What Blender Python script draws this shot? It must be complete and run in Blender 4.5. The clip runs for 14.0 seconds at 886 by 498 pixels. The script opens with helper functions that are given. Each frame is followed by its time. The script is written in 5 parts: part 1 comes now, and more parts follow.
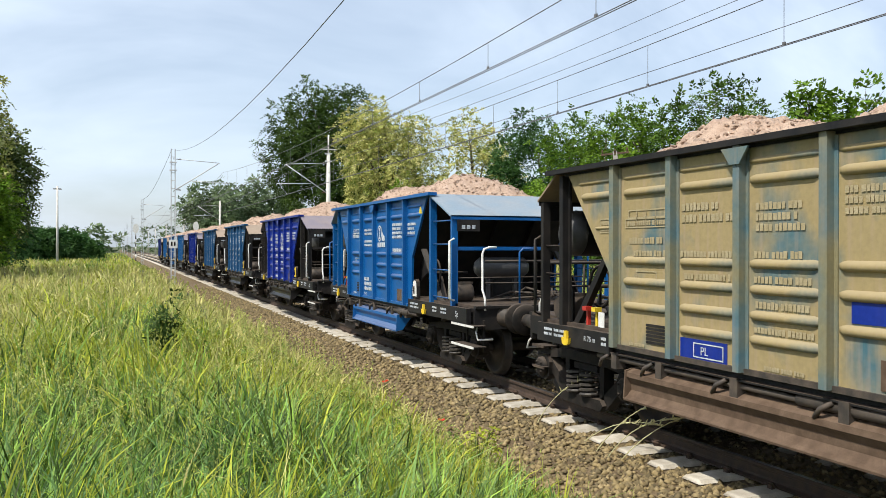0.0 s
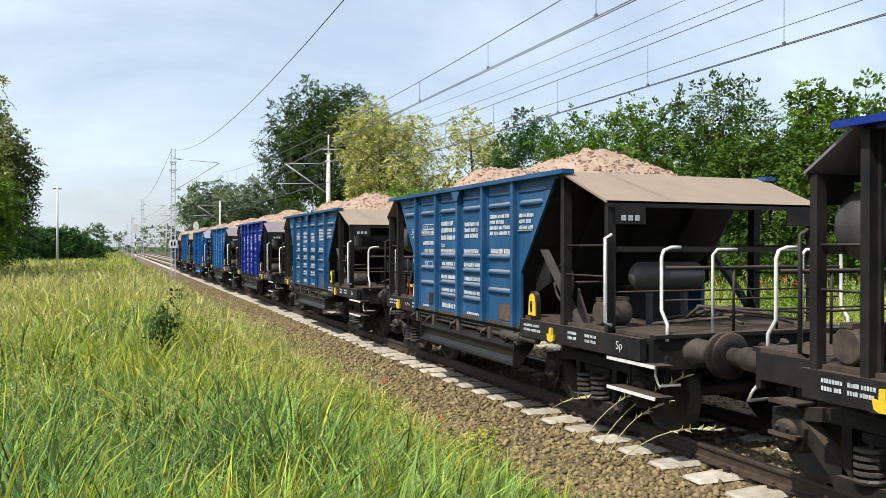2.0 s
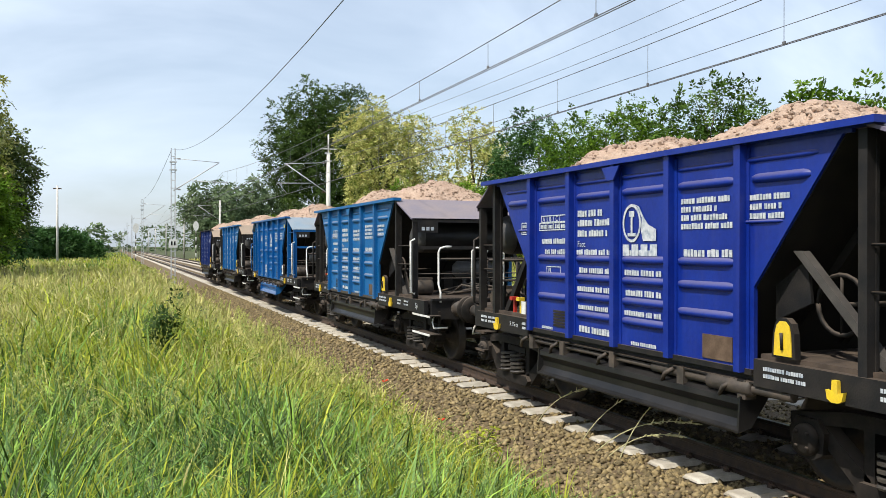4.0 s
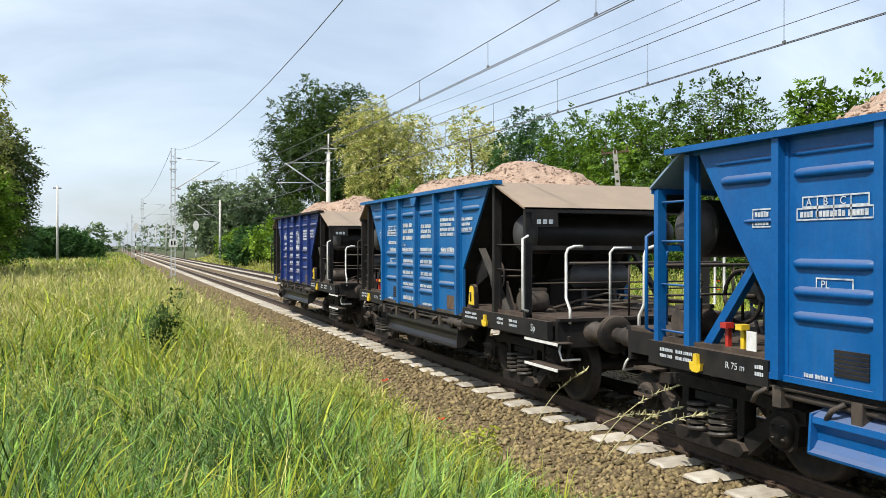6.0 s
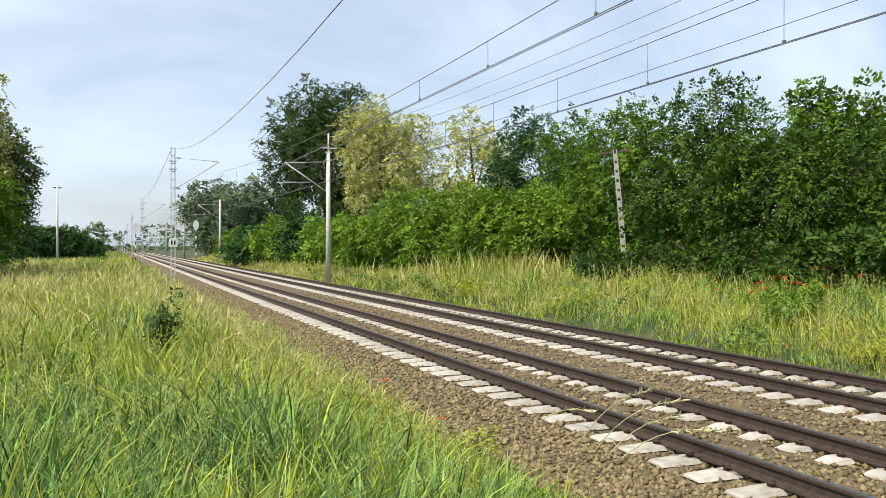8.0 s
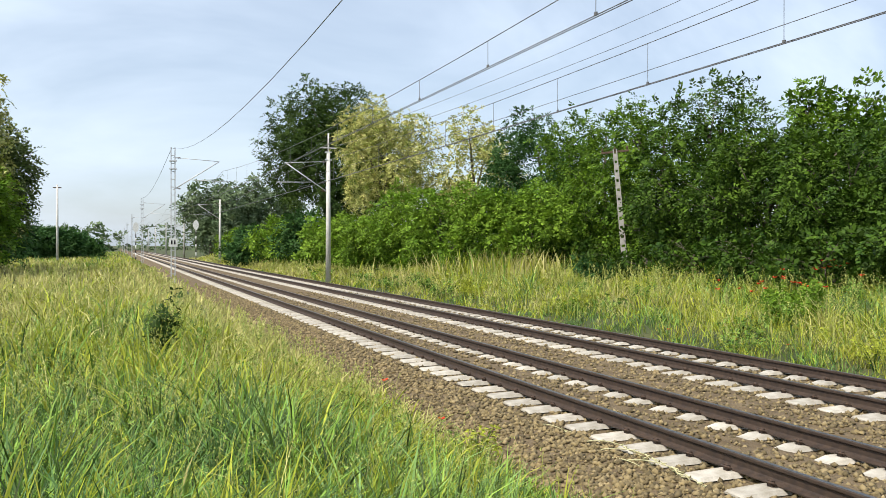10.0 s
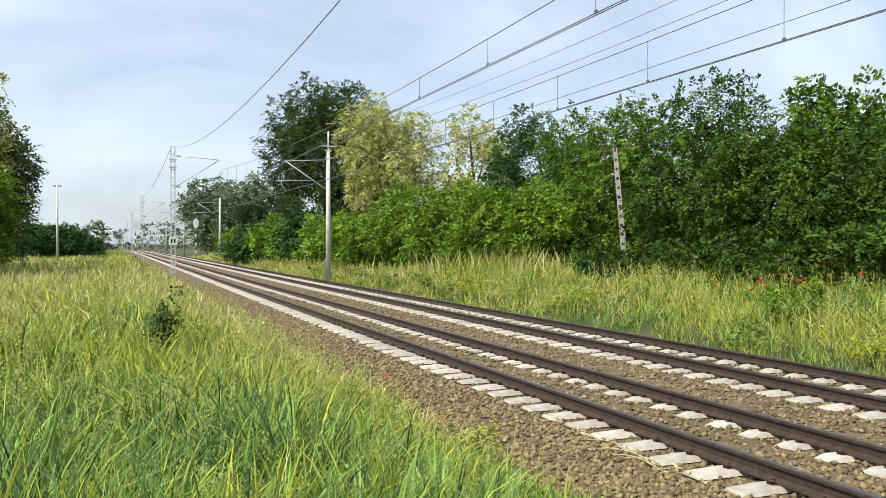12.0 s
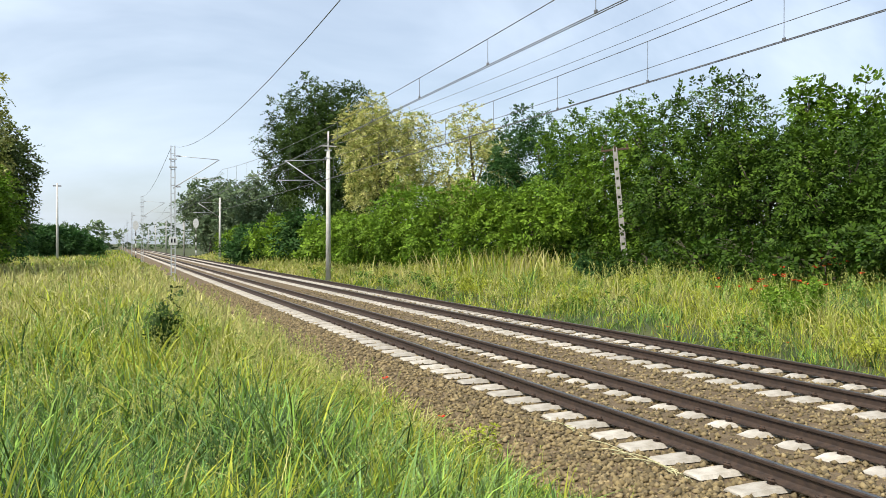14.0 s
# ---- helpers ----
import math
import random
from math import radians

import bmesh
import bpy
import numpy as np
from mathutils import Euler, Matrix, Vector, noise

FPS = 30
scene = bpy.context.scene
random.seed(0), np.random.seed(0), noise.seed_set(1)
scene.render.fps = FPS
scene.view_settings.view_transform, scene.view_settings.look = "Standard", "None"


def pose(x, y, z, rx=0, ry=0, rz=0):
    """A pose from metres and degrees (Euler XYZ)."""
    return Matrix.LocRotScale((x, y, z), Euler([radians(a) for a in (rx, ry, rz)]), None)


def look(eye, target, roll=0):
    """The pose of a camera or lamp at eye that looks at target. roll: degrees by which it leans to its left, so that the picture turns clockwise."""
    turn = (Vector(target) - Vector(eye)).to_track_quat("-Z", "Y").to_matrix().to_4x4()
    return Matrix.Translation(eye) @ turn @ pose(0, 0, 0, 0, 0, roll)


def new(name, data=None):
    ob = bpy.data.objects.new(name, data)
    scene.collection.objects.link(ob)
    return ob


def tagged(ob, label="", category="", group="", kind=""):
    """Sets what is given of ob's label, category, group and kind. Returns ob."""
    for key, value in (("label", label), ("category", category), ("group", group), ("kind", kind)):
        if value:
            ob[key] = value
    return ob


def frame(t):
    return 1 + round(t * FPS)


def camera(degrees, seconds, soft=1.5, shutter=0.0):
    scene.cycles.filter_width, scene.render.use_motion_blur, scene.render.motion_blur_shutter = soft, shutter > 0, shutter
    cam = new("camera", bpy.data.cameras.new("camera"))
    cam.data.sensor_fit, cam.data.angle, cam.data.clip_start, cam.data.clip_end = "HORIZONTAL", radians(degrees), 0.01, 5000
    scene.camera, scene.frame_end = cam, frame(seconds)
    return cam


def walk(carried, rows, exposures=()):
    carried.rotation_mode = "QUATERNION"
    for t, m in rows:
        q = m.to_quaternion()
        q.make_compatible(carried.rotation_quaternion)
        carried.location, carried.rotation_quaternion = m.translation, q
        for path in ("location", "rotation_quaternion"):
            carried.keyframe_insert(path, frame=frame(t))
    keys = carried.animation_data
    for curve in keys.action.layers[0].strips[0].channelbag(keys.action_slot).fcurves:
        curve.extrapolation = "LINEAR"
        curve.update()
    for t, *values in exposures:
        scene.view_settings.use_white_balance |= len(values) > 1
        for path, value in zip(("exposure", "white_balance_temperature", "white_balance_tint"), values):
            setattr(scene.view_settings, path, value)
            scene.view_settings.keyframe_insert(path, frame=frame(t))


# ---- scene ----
# camera, about eye height above the rails, beside a double track that runs along +y
FOV, EYE, YAW = 55.5, (0.0, 0.0, 2.08), 21.4
cam = camera(FOV, 14.0, 0.8)


def aim(yaw, pitch, roll=0.0):
    a, b = radians(yaw), radians(pitch)
    d = Vector((math.sin(a) * math.cos(b), math.cos(a) * math.cos(b), math.sin(b)))
    return look(EYE, Vector(EYE) + d, roll)


walk(cam, [
    (0.0, aim(YAW, -0.12, 0.08)), (3.0, aim(YAW, -0.14, 0.08)), (5.5, aim(YAW, -0.18, 0.06)), (8.0, aim(YAW, -0.22, 0.04)),
    (10.5, aim(YAW, -0.24, 0.03)), (11.5, aim(YAW, -0.35, 0.0)), (14.0, aim(YAW, -0.36, 0.0)),
])

# daylight: high summer sun from the field side, a little behind the camera
SUN_EL, SUN_FROM = 53.0, (-0.92, -0.39)
world = bpy.data.worlds.new("sky")
scene.world = world
world.use_nodes = True
wt = world.node_tree
bg = wt.nodes["Background"]
sky = wt.nodes.new("ShaderNodeTexSky")
sky.sky_type, sky.sun_disc = "NISHITA", False
sky.sun_elevation = radians(SUN_EL)
sky.sun_rotation = math.atan2(SUN_FROM[0], SUN_FROM[1])
sky.air_density, sky.dust_density, sky.ozone_density = 1.0, 1.6, 1.2
coord = wt.nodes.new("ShaderNodeTexCoord")
stretch = wt.nodes.new("ShaderNodeMapping")
stretch.inputs["Scale"].default_value = (1.0, 1.6, 2.2)
stretch.inputs["Rotation"].default_value = (0.25, 0.35, 0.4)
cirrus = wt.nodes.new("ShaderNodeTexNoise")
cirrus.inputs["Scale"].default_value, cirrus.inputs["Detail"].default_value = 1.5, 6
cirrus.inputs["Roughness"].default_value, cirrus.inputs["Distortion"].default_value = 0.55, 0.6
cramp = wt.nodes.new("ShaderNodeMapRange")
cramp.inputs["From Min"].default_value, cramp.inputs["From Max"].default_value = 0.38, 0.70
cramp.inputs["To Min"].default_value, cramp.inputs["To Max"].default_value = 0.22, 0.92
veil = wt.nodes.new("ShaderNodeMix")
veil.data_type = "RGBA"
veil.inputs["B"].default_value = (6.9, 7.9, 9.2, 1)
wt.links.new(coord.outputs["Generated"], stretch.inputs["Vector"])
wt.links.new(stretch.outputs["Vector"], cirrus.inputs["Vector"])
wt.links.new(cirrus.outputs["Fac"], cramp.inputs["Value"])
wt.links.new(cramp.outputs["Result"], veil.inputs["Factor"])
wt.links.new(sky.outputs["Color"], veil.inputs["A"])
wt.links.new(veil.outputs["Result"], bg.inputs["Color"])
bg.inputs["Strength"].default_value = 0.115
sun = new("sun", bpy.data.lights.new("sun", "SUN"))
sun.data.energy, sun.data.angle, sun.data.color = 4.4, radians(0.6), (1.0, 0.945, 0.84)
sun.matrix_basis = look((SUN_FROM[0] * 50, SUN_FROM[1] * 50, 50 * math.tan(radians(SUN_EL))), (0, 0, 0))
scene.view_settings.exposure = 0.27


# ---- materials ----
def material(name, base, other, rough=0.7, metal=0.0, scale=6.0, bump=0.2, fine=60.0, dust=None, per="", spread=0.0, streak=0.0, spec=0.5, lo=0.35, hi=0.7, bump_dist=0.01):
    """Two colours mixed by noise at two scales, with fine relief; dust: a colour that lies on upward faces and in patches."""
    m = bpy.data.materials.new(name)
    m.use_nodes = True
    nt = m.node_tree
    N, L = nt.nodes, nt.links
    b = N["Principled BSDF"]
    co = N.new("ShaderNodeTexCoord")
    n1, n2 = N.new("ShaderNodeTexNoise"), N.new("ShaderNodeTexNoise")
    n1.inputs["Scale"].default_value, n1.inputs["Detail"].default_value = scale, 5
    n2.inputs["Scale"].default_value, n2.inputs["Detail"].default_value = fine, 3
    L.new(co.outputs["Object"], n1.inputs["Vector"])
    L.new(co.outputs["Object"], n2.inputs["Vector"])
    r = N.new("ShaderNodeMapRange")
    r.inputs["From Min"].default_value, r.inputs["From Max"].default_value = lo, hi
    L.new(n1.outputs["Fac"], r.inputs["Value"])
    mix = N.new("ShaderNodeMix")
    mix.data_type = "RGBA"
    mix.inputs["A"].default_value, mix.inputs["B"].default_value = (*base, 1), (*other, 1)
    L.new(r.outputs["Result"], mix.inputs["Factor"])
    col = mix.outputs["Result"]
    hsv = N.new("ShaderNodeHueSaturation")
    v = N.new("ShaderNodeMapRange")
    v.inputs["To Min"].default_value, v.inputs["To Max"].default_value = 0.8, 1.2
    L.new(n2.outputs["Fac"], v.inputs["Value"])
    L.new(v.outputs["Result"], hsv.inputs["Value"])
    L.new(col, hsv.inputs["Color"])
    col = hsv.outputs["Color"]
    if per:
        src = N.new("ShaderNodeObjectInfo" if per == "object" else "ShaderNodeNewGeometry")
        out = src.outputs["Random" if per == "object" else "Random Per Island"]
        h2 = N.new("ShaderNodeHueSaturation")
        v2 = N.new("ShaderNodeMapRange")
        v2.inputs["To Min"].default_value, v2.inputs["To Max"].default_value = 1 - spread, 1 + spread
        L.new(out, v2.inputs["Value"])
        L.new(v2.outputs["Result"], h2.inputs["Value"])
        L.new(col, h2.inputs["Color"])
        col = h2.outputs["Color"]
    if streak:
        mp = N.new("ShaderNodeMapping")
        mp.inputs["Scale"].default_value = (9.0, 9.0, 0.55)
        L.new(co.outputs["Object"], mp.inputs["Vector"])
        sn = N.new("ShaderNodeTexNoise")
        sn.inputs["Scale"].default_value, sn.inputs["Detail"].default_value = 1.6, 6
        L.new(mp.outputs["Vector"], sn.inputs["Vector"])
        sr = N.new("ShaderNodeMapRange")
        sr.inputs["From Min"].default_value, sr.inputs["From Max"].default_value = 0.48, 0.78
        sr.inputs["To Max"].default_value = streak
        L.new(sn.outputs["Fac"], sr.inputs["Value"])
        sm = N.new("ShaderNodeMix")
        sm.data_type = "RGBA"
        sm.inputs["B"].default_value = (*DUST, 1)
        L.new(sr.outputs["Result"], sm.inputs["Factor"])
        L.new(col, sm.inputs["A"])
        col = sm.outputs["Result"]
    if dust:
        g = N.new("ShaderNodeNewGeometry")
        sx = N.new("ShaderNodeSeparateXYZ")
        L.new(g.outputs["Normal"], sx.inputs["Vector"])
        up = N.new("ShaderNodeMapRange")
        up.inputs["From Min"].default_value, up.inputs["From Max"].default_value = 0.15, 0.75
        L.new(sx.outputs["Z"], up.inputs["Value"])
        patch = N.new("ShaderNodeTexNoise")
        patch.inputs["Scale"].default_value, patch.inputs["Detail"].default_value = 2.3, 6
        L.new(co.outputs["Object"], patch.inputs["Vector"])
        pr = N.new("ShaderNodeMapRange")
        pr.inputs["From Min"].default_value, pr.inputs["From Max"].default_value = 0.5, 0.8
        pr.inputs["To Max"].default_value = dust[3]
        L.new(patch.outputs["Fac"], pr.inputs["Value"])
        mx = N.new("ShaderNodeMath")
        mx.operation = "MAXIMUM"
        half = N.new("ShaderNodeMath")
        half.operation = "MULTIPLY"
        half.inputs[1].default_value = min(0.85, dust[3] * 6 + 0.15)
        L.new(up.outputs["Result"], half.inputs[0])
        L.new(half.outputs[0], mx.inputs[0])
        L.new(pr.outputs["Result"], mx.inputs[1])
        dm = N.new("ShaderNodeMix")
        dm.data_type = "RGBA"
        dm.inputs["B"].default_value = (*dust[:3], 1)
        L.new(mx.outputs[0], dm.inputs["Factor"])
        L.new(col, dm.inputs["A"])
        col = dm.outputs["Result"]
    L.new(col, b.inputs["Base Color"])
    rr = N.new("ShaderNodeMapRange")
    rr.inputs["To Min"].default_value, rr.inputs["To Max"].default_value = max(0.05, rough - 0.12), min(1, rough + 0.12)
    L.new(n1.outputs["Fac"], rr.inputs["Value"])
    L.new(rr.outputs["Result"], b.inputs["Roughness"])
    b.inputs["Metallic"].default_value = metal
    b.inputs["Specular IOR Level"].default_value = spec
    if bump:
        bp = N.new("ShaderNodeBump")
        bp.inputs["Strength"].default_value, bp.inputs["Distance"].default_value = bump, bump_dist
        L.new(n2.outputs["Fac"], bp.inputs["Height"])
        L.new(bp.outputs["Normal"], b.inputs["Normal"])
    return m


def leaf_material(name, base, other, spread=0.35, scale=0.35, through_light=0.20, gloss=0.22):
    """Leaves: colour by patches and by single leaf, some light passing through."""
    m = material(name, base, other, rough=0.68, scale=scale, bump=0.0, fine=3.0, per="island", spread=spread)
    nt = m.node_tree
    b = nt.nodes["Principled BSDF"]
    b.inputs["Specular IOR Level"].default_value = gloss
    tr = nt.nodes.new("ShaderNodeBsdfTranslucent")
    src = b.inputs["Base Color"].links[0].from_socket
    nt.links.new(src, tr.inputs["Color"])
    mixer = nt.nodes.new("ShaderNodeMixShader")
    mixer.inputs["Fac"].default_value = through_light
    nt.links.new(b.outputs["BSDF"], mixer.inputs[1])
    nt.links.new(tr.outputs["BSDF"], mixer.inputs[2])
    nt.links.new(mixer.outputs["Shader"], nt.nodes["Material Output"].inputs["Surface"])
    return m


DUST = (0.36, 0.27, 0.20)
M_SOIL = material("meadow_soil", (0.035, 0.055, 0.012), (0.085, 0.085, 0.025), 0.95, scale=0.5, fine=9, bump=0.6, bump_dist=0.05)
M_BALLAST = material("ballast_bed", (0.12, 0.082, 0.04), (0.18, 0.13, 0.07), 0.95, scale=3, fine=28, bump=1.0, bump_dist=0.04)
M_STONE = material("ballast_stone", (0.152, 0.112, 0.047), (0.245, 0.188, 0.098), 0.9, scale=9, fine=50, per="island", spread=0.55)
M_SLEEPER = material("sleeper_concrete", (0.37, 0.33, 0.265), (0.52, 0.48, 0.41), 0.9, scale=7, fine=60, bump=0.5, per="object", spread=0.15)
M_RAIL = material("rail_side", (0.032, 0.020, 0.014), (0.065, 0.040, 0.026), 0.75, scale=12, fine=90)
M_RAILTOP = material("rail_running_face", (0.16, 0.15, 0.15), (0.26, 0.25, 0.25), 0.38, 0.9, scale=20, fine=120, bump=0.05)
M_CLIP = material("rail_fastening", (0.035, 0.025, 0.02), (0.09, 0.05, 0.03), 0.8, scale=30)
M_FRAME = material("wagon_frame_steel", (0.010, 0.010, 0.011), (0.024, 0.021, 0.019), 0.6, scale=5, dust=(0.09, 0.07, 0.055, 0.12), spec=0.22)
M_TANK = material("tank_grey", (0.045, 0.044, 0.046), (0.07, 0.066, 0.062), 0.5, scale=5)
M_UNDER = material("running_gear_steel", (0.008, 0.0075, 0.007), (0.026, 0.021, 0.018), 0.75, scale=8, dust=(0.085, 0.068, 0.055, 0.15), spec=0.2)
M_STRUT = material("dusty_grey_strut", (0.040, 0.036, 0.033), (0.070, 0.062, 0.055), 0.8, scale=6)
M_SPRING = material("greased_spring_steel", (0.035, 0.032, 0.03), (0.07, 0.06, 0.05), 0.5, scale=8)
M_WHEEL = material("wheel_steel", (0.016, 0.013, 0.011), (0.040, 0.030, 0.024), 0.6, 0.3, scale=12)
M_WHITE = material("white_paint", (0.72, 0.72, 0.70), (0.55, 0.54, 0.50), 0.55, scale=8)
M_LETTER = material("white_lettering", (0.52, 0.54, 0.56), (0.22, 0.27, 0.34), 0.7, scale=16, lo=0.42, hi=0.72)
M_YELLOW = material("yellow_paint", (0.75, 0.52, 0.02), (0.60, 0.42, 0.04), 0.5, scale=9)
M_RED = material("red_paint", (0.45, 0.03, 0.02), (0.30, 0.03, 0.02), 0.5)
M_WOOD = material("platform_boards", (0.035, 0.024, 0.017), (0.085, 0.060, 0.042), 0.85, scale=5)
M_RUSTPLATE = material("rusty_plate", (0.075, 0.045, 0.026), (0.13, 0.085, 0.055), 0.85, scale=9)
M_LOAD = material("pink_crushed_stone", (0.34, 0.235, 0.17), (0.45, 0.33, 0.25), 0.95, scale=6, fine=30, bump=1.0, bump_dist=0.05, per="island", spread=0.25)
M_CONC = material("mast_concrete", (0.54, 0.52, 0.48), (0.66, 0.64, 0.60), 0.85, scale=4)
M_POLE = material("grey_concrete", (0.30, 0.285, 0.26), (0.40, 0.38, 0.35), 0.85, scale=4)
M_GALV = material("galvanised_steel", (0.48, 0.49, 0.50), (0.60, 0.61, 0.62), 0.5, 0.3, scale=6)
M_WIRE = material("catenary_wire", (0.09, 0.09, 0.095), (0.15, 0.15, 0.15), 0.55)
M_BARK = material("bark", (0.085, 0.068, 0.050), (0.15, 0.125, 0.10), 0.95, scale=8, bump=0.8, bump_dist=0.03)
L_OAK = leaf_material("oak_leaves", (0.030, 0.062, 0.010), (0.070, 0.118, 0.018))
L_ROBINIA = leaf_material("flowering_robinia_leaves", (0.19, 0.25, 0.035), (0.74, 0.67, 0.27), 0.35, 1.2)
L_OLIVE = leaf_material("olive_green_leaves", (0.075, 0.115, 0.030), (0.16, 0.19, 0.065), 0.4, 0.5)
L_WALNUT = leaf_material("bright_green_leaves", (0.042, 0.102, 0.006), (0.160, 0.265, 0.020), 0.5, 0.6, 0.18)
L_DEEP = leaf_material("deep_green_leaves", (0.023, 0.060, 0.005), (0.090, 0.160, 0.012), 0.5, 0.6, 0.15)
L_SHRUB = leaf_material("shrub_leaves", (0.090, 0.180, 0.012), (0.235, 0.360, 0.034), 0.45, 0.5, 0.26)
# leaves for far trees: aerial haze is put into the paler grey-green
L_FAR = leaf_material("hazed_far_leaves", (0.100, 0.155, 0.070), (0.175, 0.225, 0.115), 0.25)
L_DARK = leaf_material("dark_leaves", (0.03, 0.085, 0.018), (0.06, 0.13, 0.03), 0.35)
G_GREEN = leaf_material("green_grass", (0.095, 0.188, 0.018), (0.225, 0.340, 0.055), 0.75, 0.6, 0.14, 0.45)
G_BLUE = leaf_material("blue_green_grass", (0.072, 0.155, 0.034), (0.200, 0.315, 0.095), 0.75, 0.6, 0.14, 0.5)
G_STRAW = leaf_material("straw_grass", (0.48, 0.45, 0.14), (0.60, 0.55, 0.24), 0.35, 0.6, 0.3)
G_RIPE = leaf_material("seeding_grass", (0.29, 0.345, 0.030), (0.44, 0.44, 0.06), 0.45, 0.5, 0.25)
G_HEAD = leaf_material("feathery_seed_heads", (0.36, 0.40, 0.085), (0.52, 0.52, 0.19), 0.3, 0.6, 0.3)
G_PALE = leaf_material("dry_grass_stalk", (0.58, 0.55, 0.30), (0.66, 0.62, 0.40), 0.15, 2.0, 0.2)
# near-black steel of the chutes; on the tank bodies it also paints eave shade
M_CHUTE = material("near_black_steel", (0.006, 0.006, 0.0065), (0.020, 0.018, 0.017), 0.45, scale=3.0, fine=20, spec=0.35)
M_PIPE = material("grimy_pipe", (0.035, 0.029, 0.024), (0.085, 0.064, 0.048), 0.7, scale=9)
M_POPPY = leaf_material("poppy_petals", (0.65, 0.05, 0.02), (0.75, 0.10, 0.03), 0.2)


# ---- building helpers ----
def bx(bm, x0, x1, y0, y1, z0, z1, m=None):
    """A box in bm, turned by m when given."""
    vs = [bm.verts.new((x, y, z)) for x in (x0, x1) for y in (y0, y1) for z in (z0, z1)]
    for f in ((0, 1, 3, 2), (4, 6, 7, 5), (0, 4, 5, 1), (2, 3, 7, 6), (0, 2, 6, 4), (1, 5, 7, 3)):
        bm.faces.new([vs[i] for i in f])
    if m is not None:
        bmesh.ops.transform(bm, matrix=m, verts=vs)
    return vs


def prism(bm, outline, x0, x1, axis="x"):
    """An outline of (a, b) pairs pushed from x0 to x1 along an axis."""
    put = {"x": lambda x, a, b: (x, a, b), "y": lambda x, a, b: (a, x, b), "z": lambda x, a, b: (a, b, x)}[axis]
    a = [bm.verts.new(put(x0, *p)) for p in outline]
    b = [bm.verts.new(put(x1, *p)) for p in outline]
    bm.faces.new(a[::-1])
    bm.faces.new(b)
    for i in range(len(outline)):
        j = (i + 1) % len(outline)
        bm.faces.new((a[i], a[j], b[j], b[i]))
    return a + b


def tube(bm, pts, r, n=8, r1=None):
    """A round bar through points, tapering to r1."""
    pts = [Vector(p) for p in pts]
    rings, up = [], None
    for i, p in enumerate(pts):
        d = (pts[min(i + 1, len(pts) - 1)] - pts[max(i - 1, 0)]).normalized()
        if up is None:
            up = d.orthogonal().normalized()
        up = (up - d * up.dot(d)).normalized()
        side = d.cross(up)
        rad = r if r1 is None else r + (r1 - r) * i / (len(pts) - 1)
        rings.append([bm.verts.new(p + rad * (math.cos(2 * math.pi * k / n) * up + math.sin(2 * math.pi * k / n) * side)) for k in range(n)])
    for a, b in zip(rings, rings[1:]):
        for k in range(n):
            bm.faces.new((a[k], a[(k + 1) % n], b[(k + 1) % n], b[k])).smooth = n > 5
    bm.faces.new(rings[0][::-1])
    bm.faces.new(rings[-1])


def lathe(bm, profile, axis, centre, n=20):
    """A profile of (along, radius) pairs turned about an axis ('x' or 'y' or 'z')."""
    c = Vector(centre)
    put = {"x": lambda a, u, v: (a, u, v), "y": lambda a, u, v: (u, a, v), "z": lambda a, u, v: (u, v, a)}[axis]
    rings = [[bm.verts.new(c + Vector(put(a, r * math.cos(2 * math.pi * k / n), r * math.sin(2 * math.pi * k / n)))) for k in range(n)] for a, r in profile]
    for p, q in zip(rings, rings[1:]):
        for k in range(n):
            bm.faces.new((p[k], p[(k + 1) % n], q[(k + 1) % n], q[k])).smooth = True
    bm.faces.new(rings[0])
    bm.faces.new(rings[-1])


def mesh_of(name, bm, mat):
    bmesh.ops.recalc_face_normals(bm, faces=bm.faces)
    me = bpy.data.meshes.new(name)
    bm.to_mesh(me)
    bm.free()
    me.materials.append(mat)
    return me


def part(name, bm, mat, parent, label=""):
    ob = new(name, bm if isinstance(bm, bpy.types.Mesh) else mesh_of(name, bm, mat))
    ob.parent = parent
    return tagged(ob, label)


def whole(name, bm, mat, label, category, group="", kind=""):
    return tagged(new(name, mesh_of(name, bm, mat)), label, category, group, kind)


def empty(name, m, label, category, group="", kind=""):
    ob = new(name)
    ob.empty_display_size = 0.2
    ob.matrix_basis = m
    return tagged(ob, label, category, group, kind)


def fast_mesh(name, verts, faces, mats, index=None):
    """A mesh from an (n, 3) array and an (m, k) array of faces."""
    verts, faces = np.asarray(verts, np.float32), np.asarray(faces, np.int32)
    me = bpy.data.meshes.new(name)
    me.vertices.add(len(verts))
    me.vertices.foreach_set("co", verts.ravel())
    k = faces.shape[1]
    me.loops.add(faces.size)
    me.loops.foreach_set("vertex_index", faces.ravel())
    me.polygons.add(len(faces))
    me.polygons.foreach_set("loop_start", np.arange(0, faces.size, k, dtype=np.int32))
    for m in mats:
        me.materials.append(m)
    if index is not None:
        me.polygons.foreach_set("material_index", np.asarray(index, np.int32))
    me.update(calc_edges=True)
    return me


# ---- the ground and the double track ----
TRACK_A, TRACK_B = 6.6, 10.44
rng = np.random.default_rng(4)


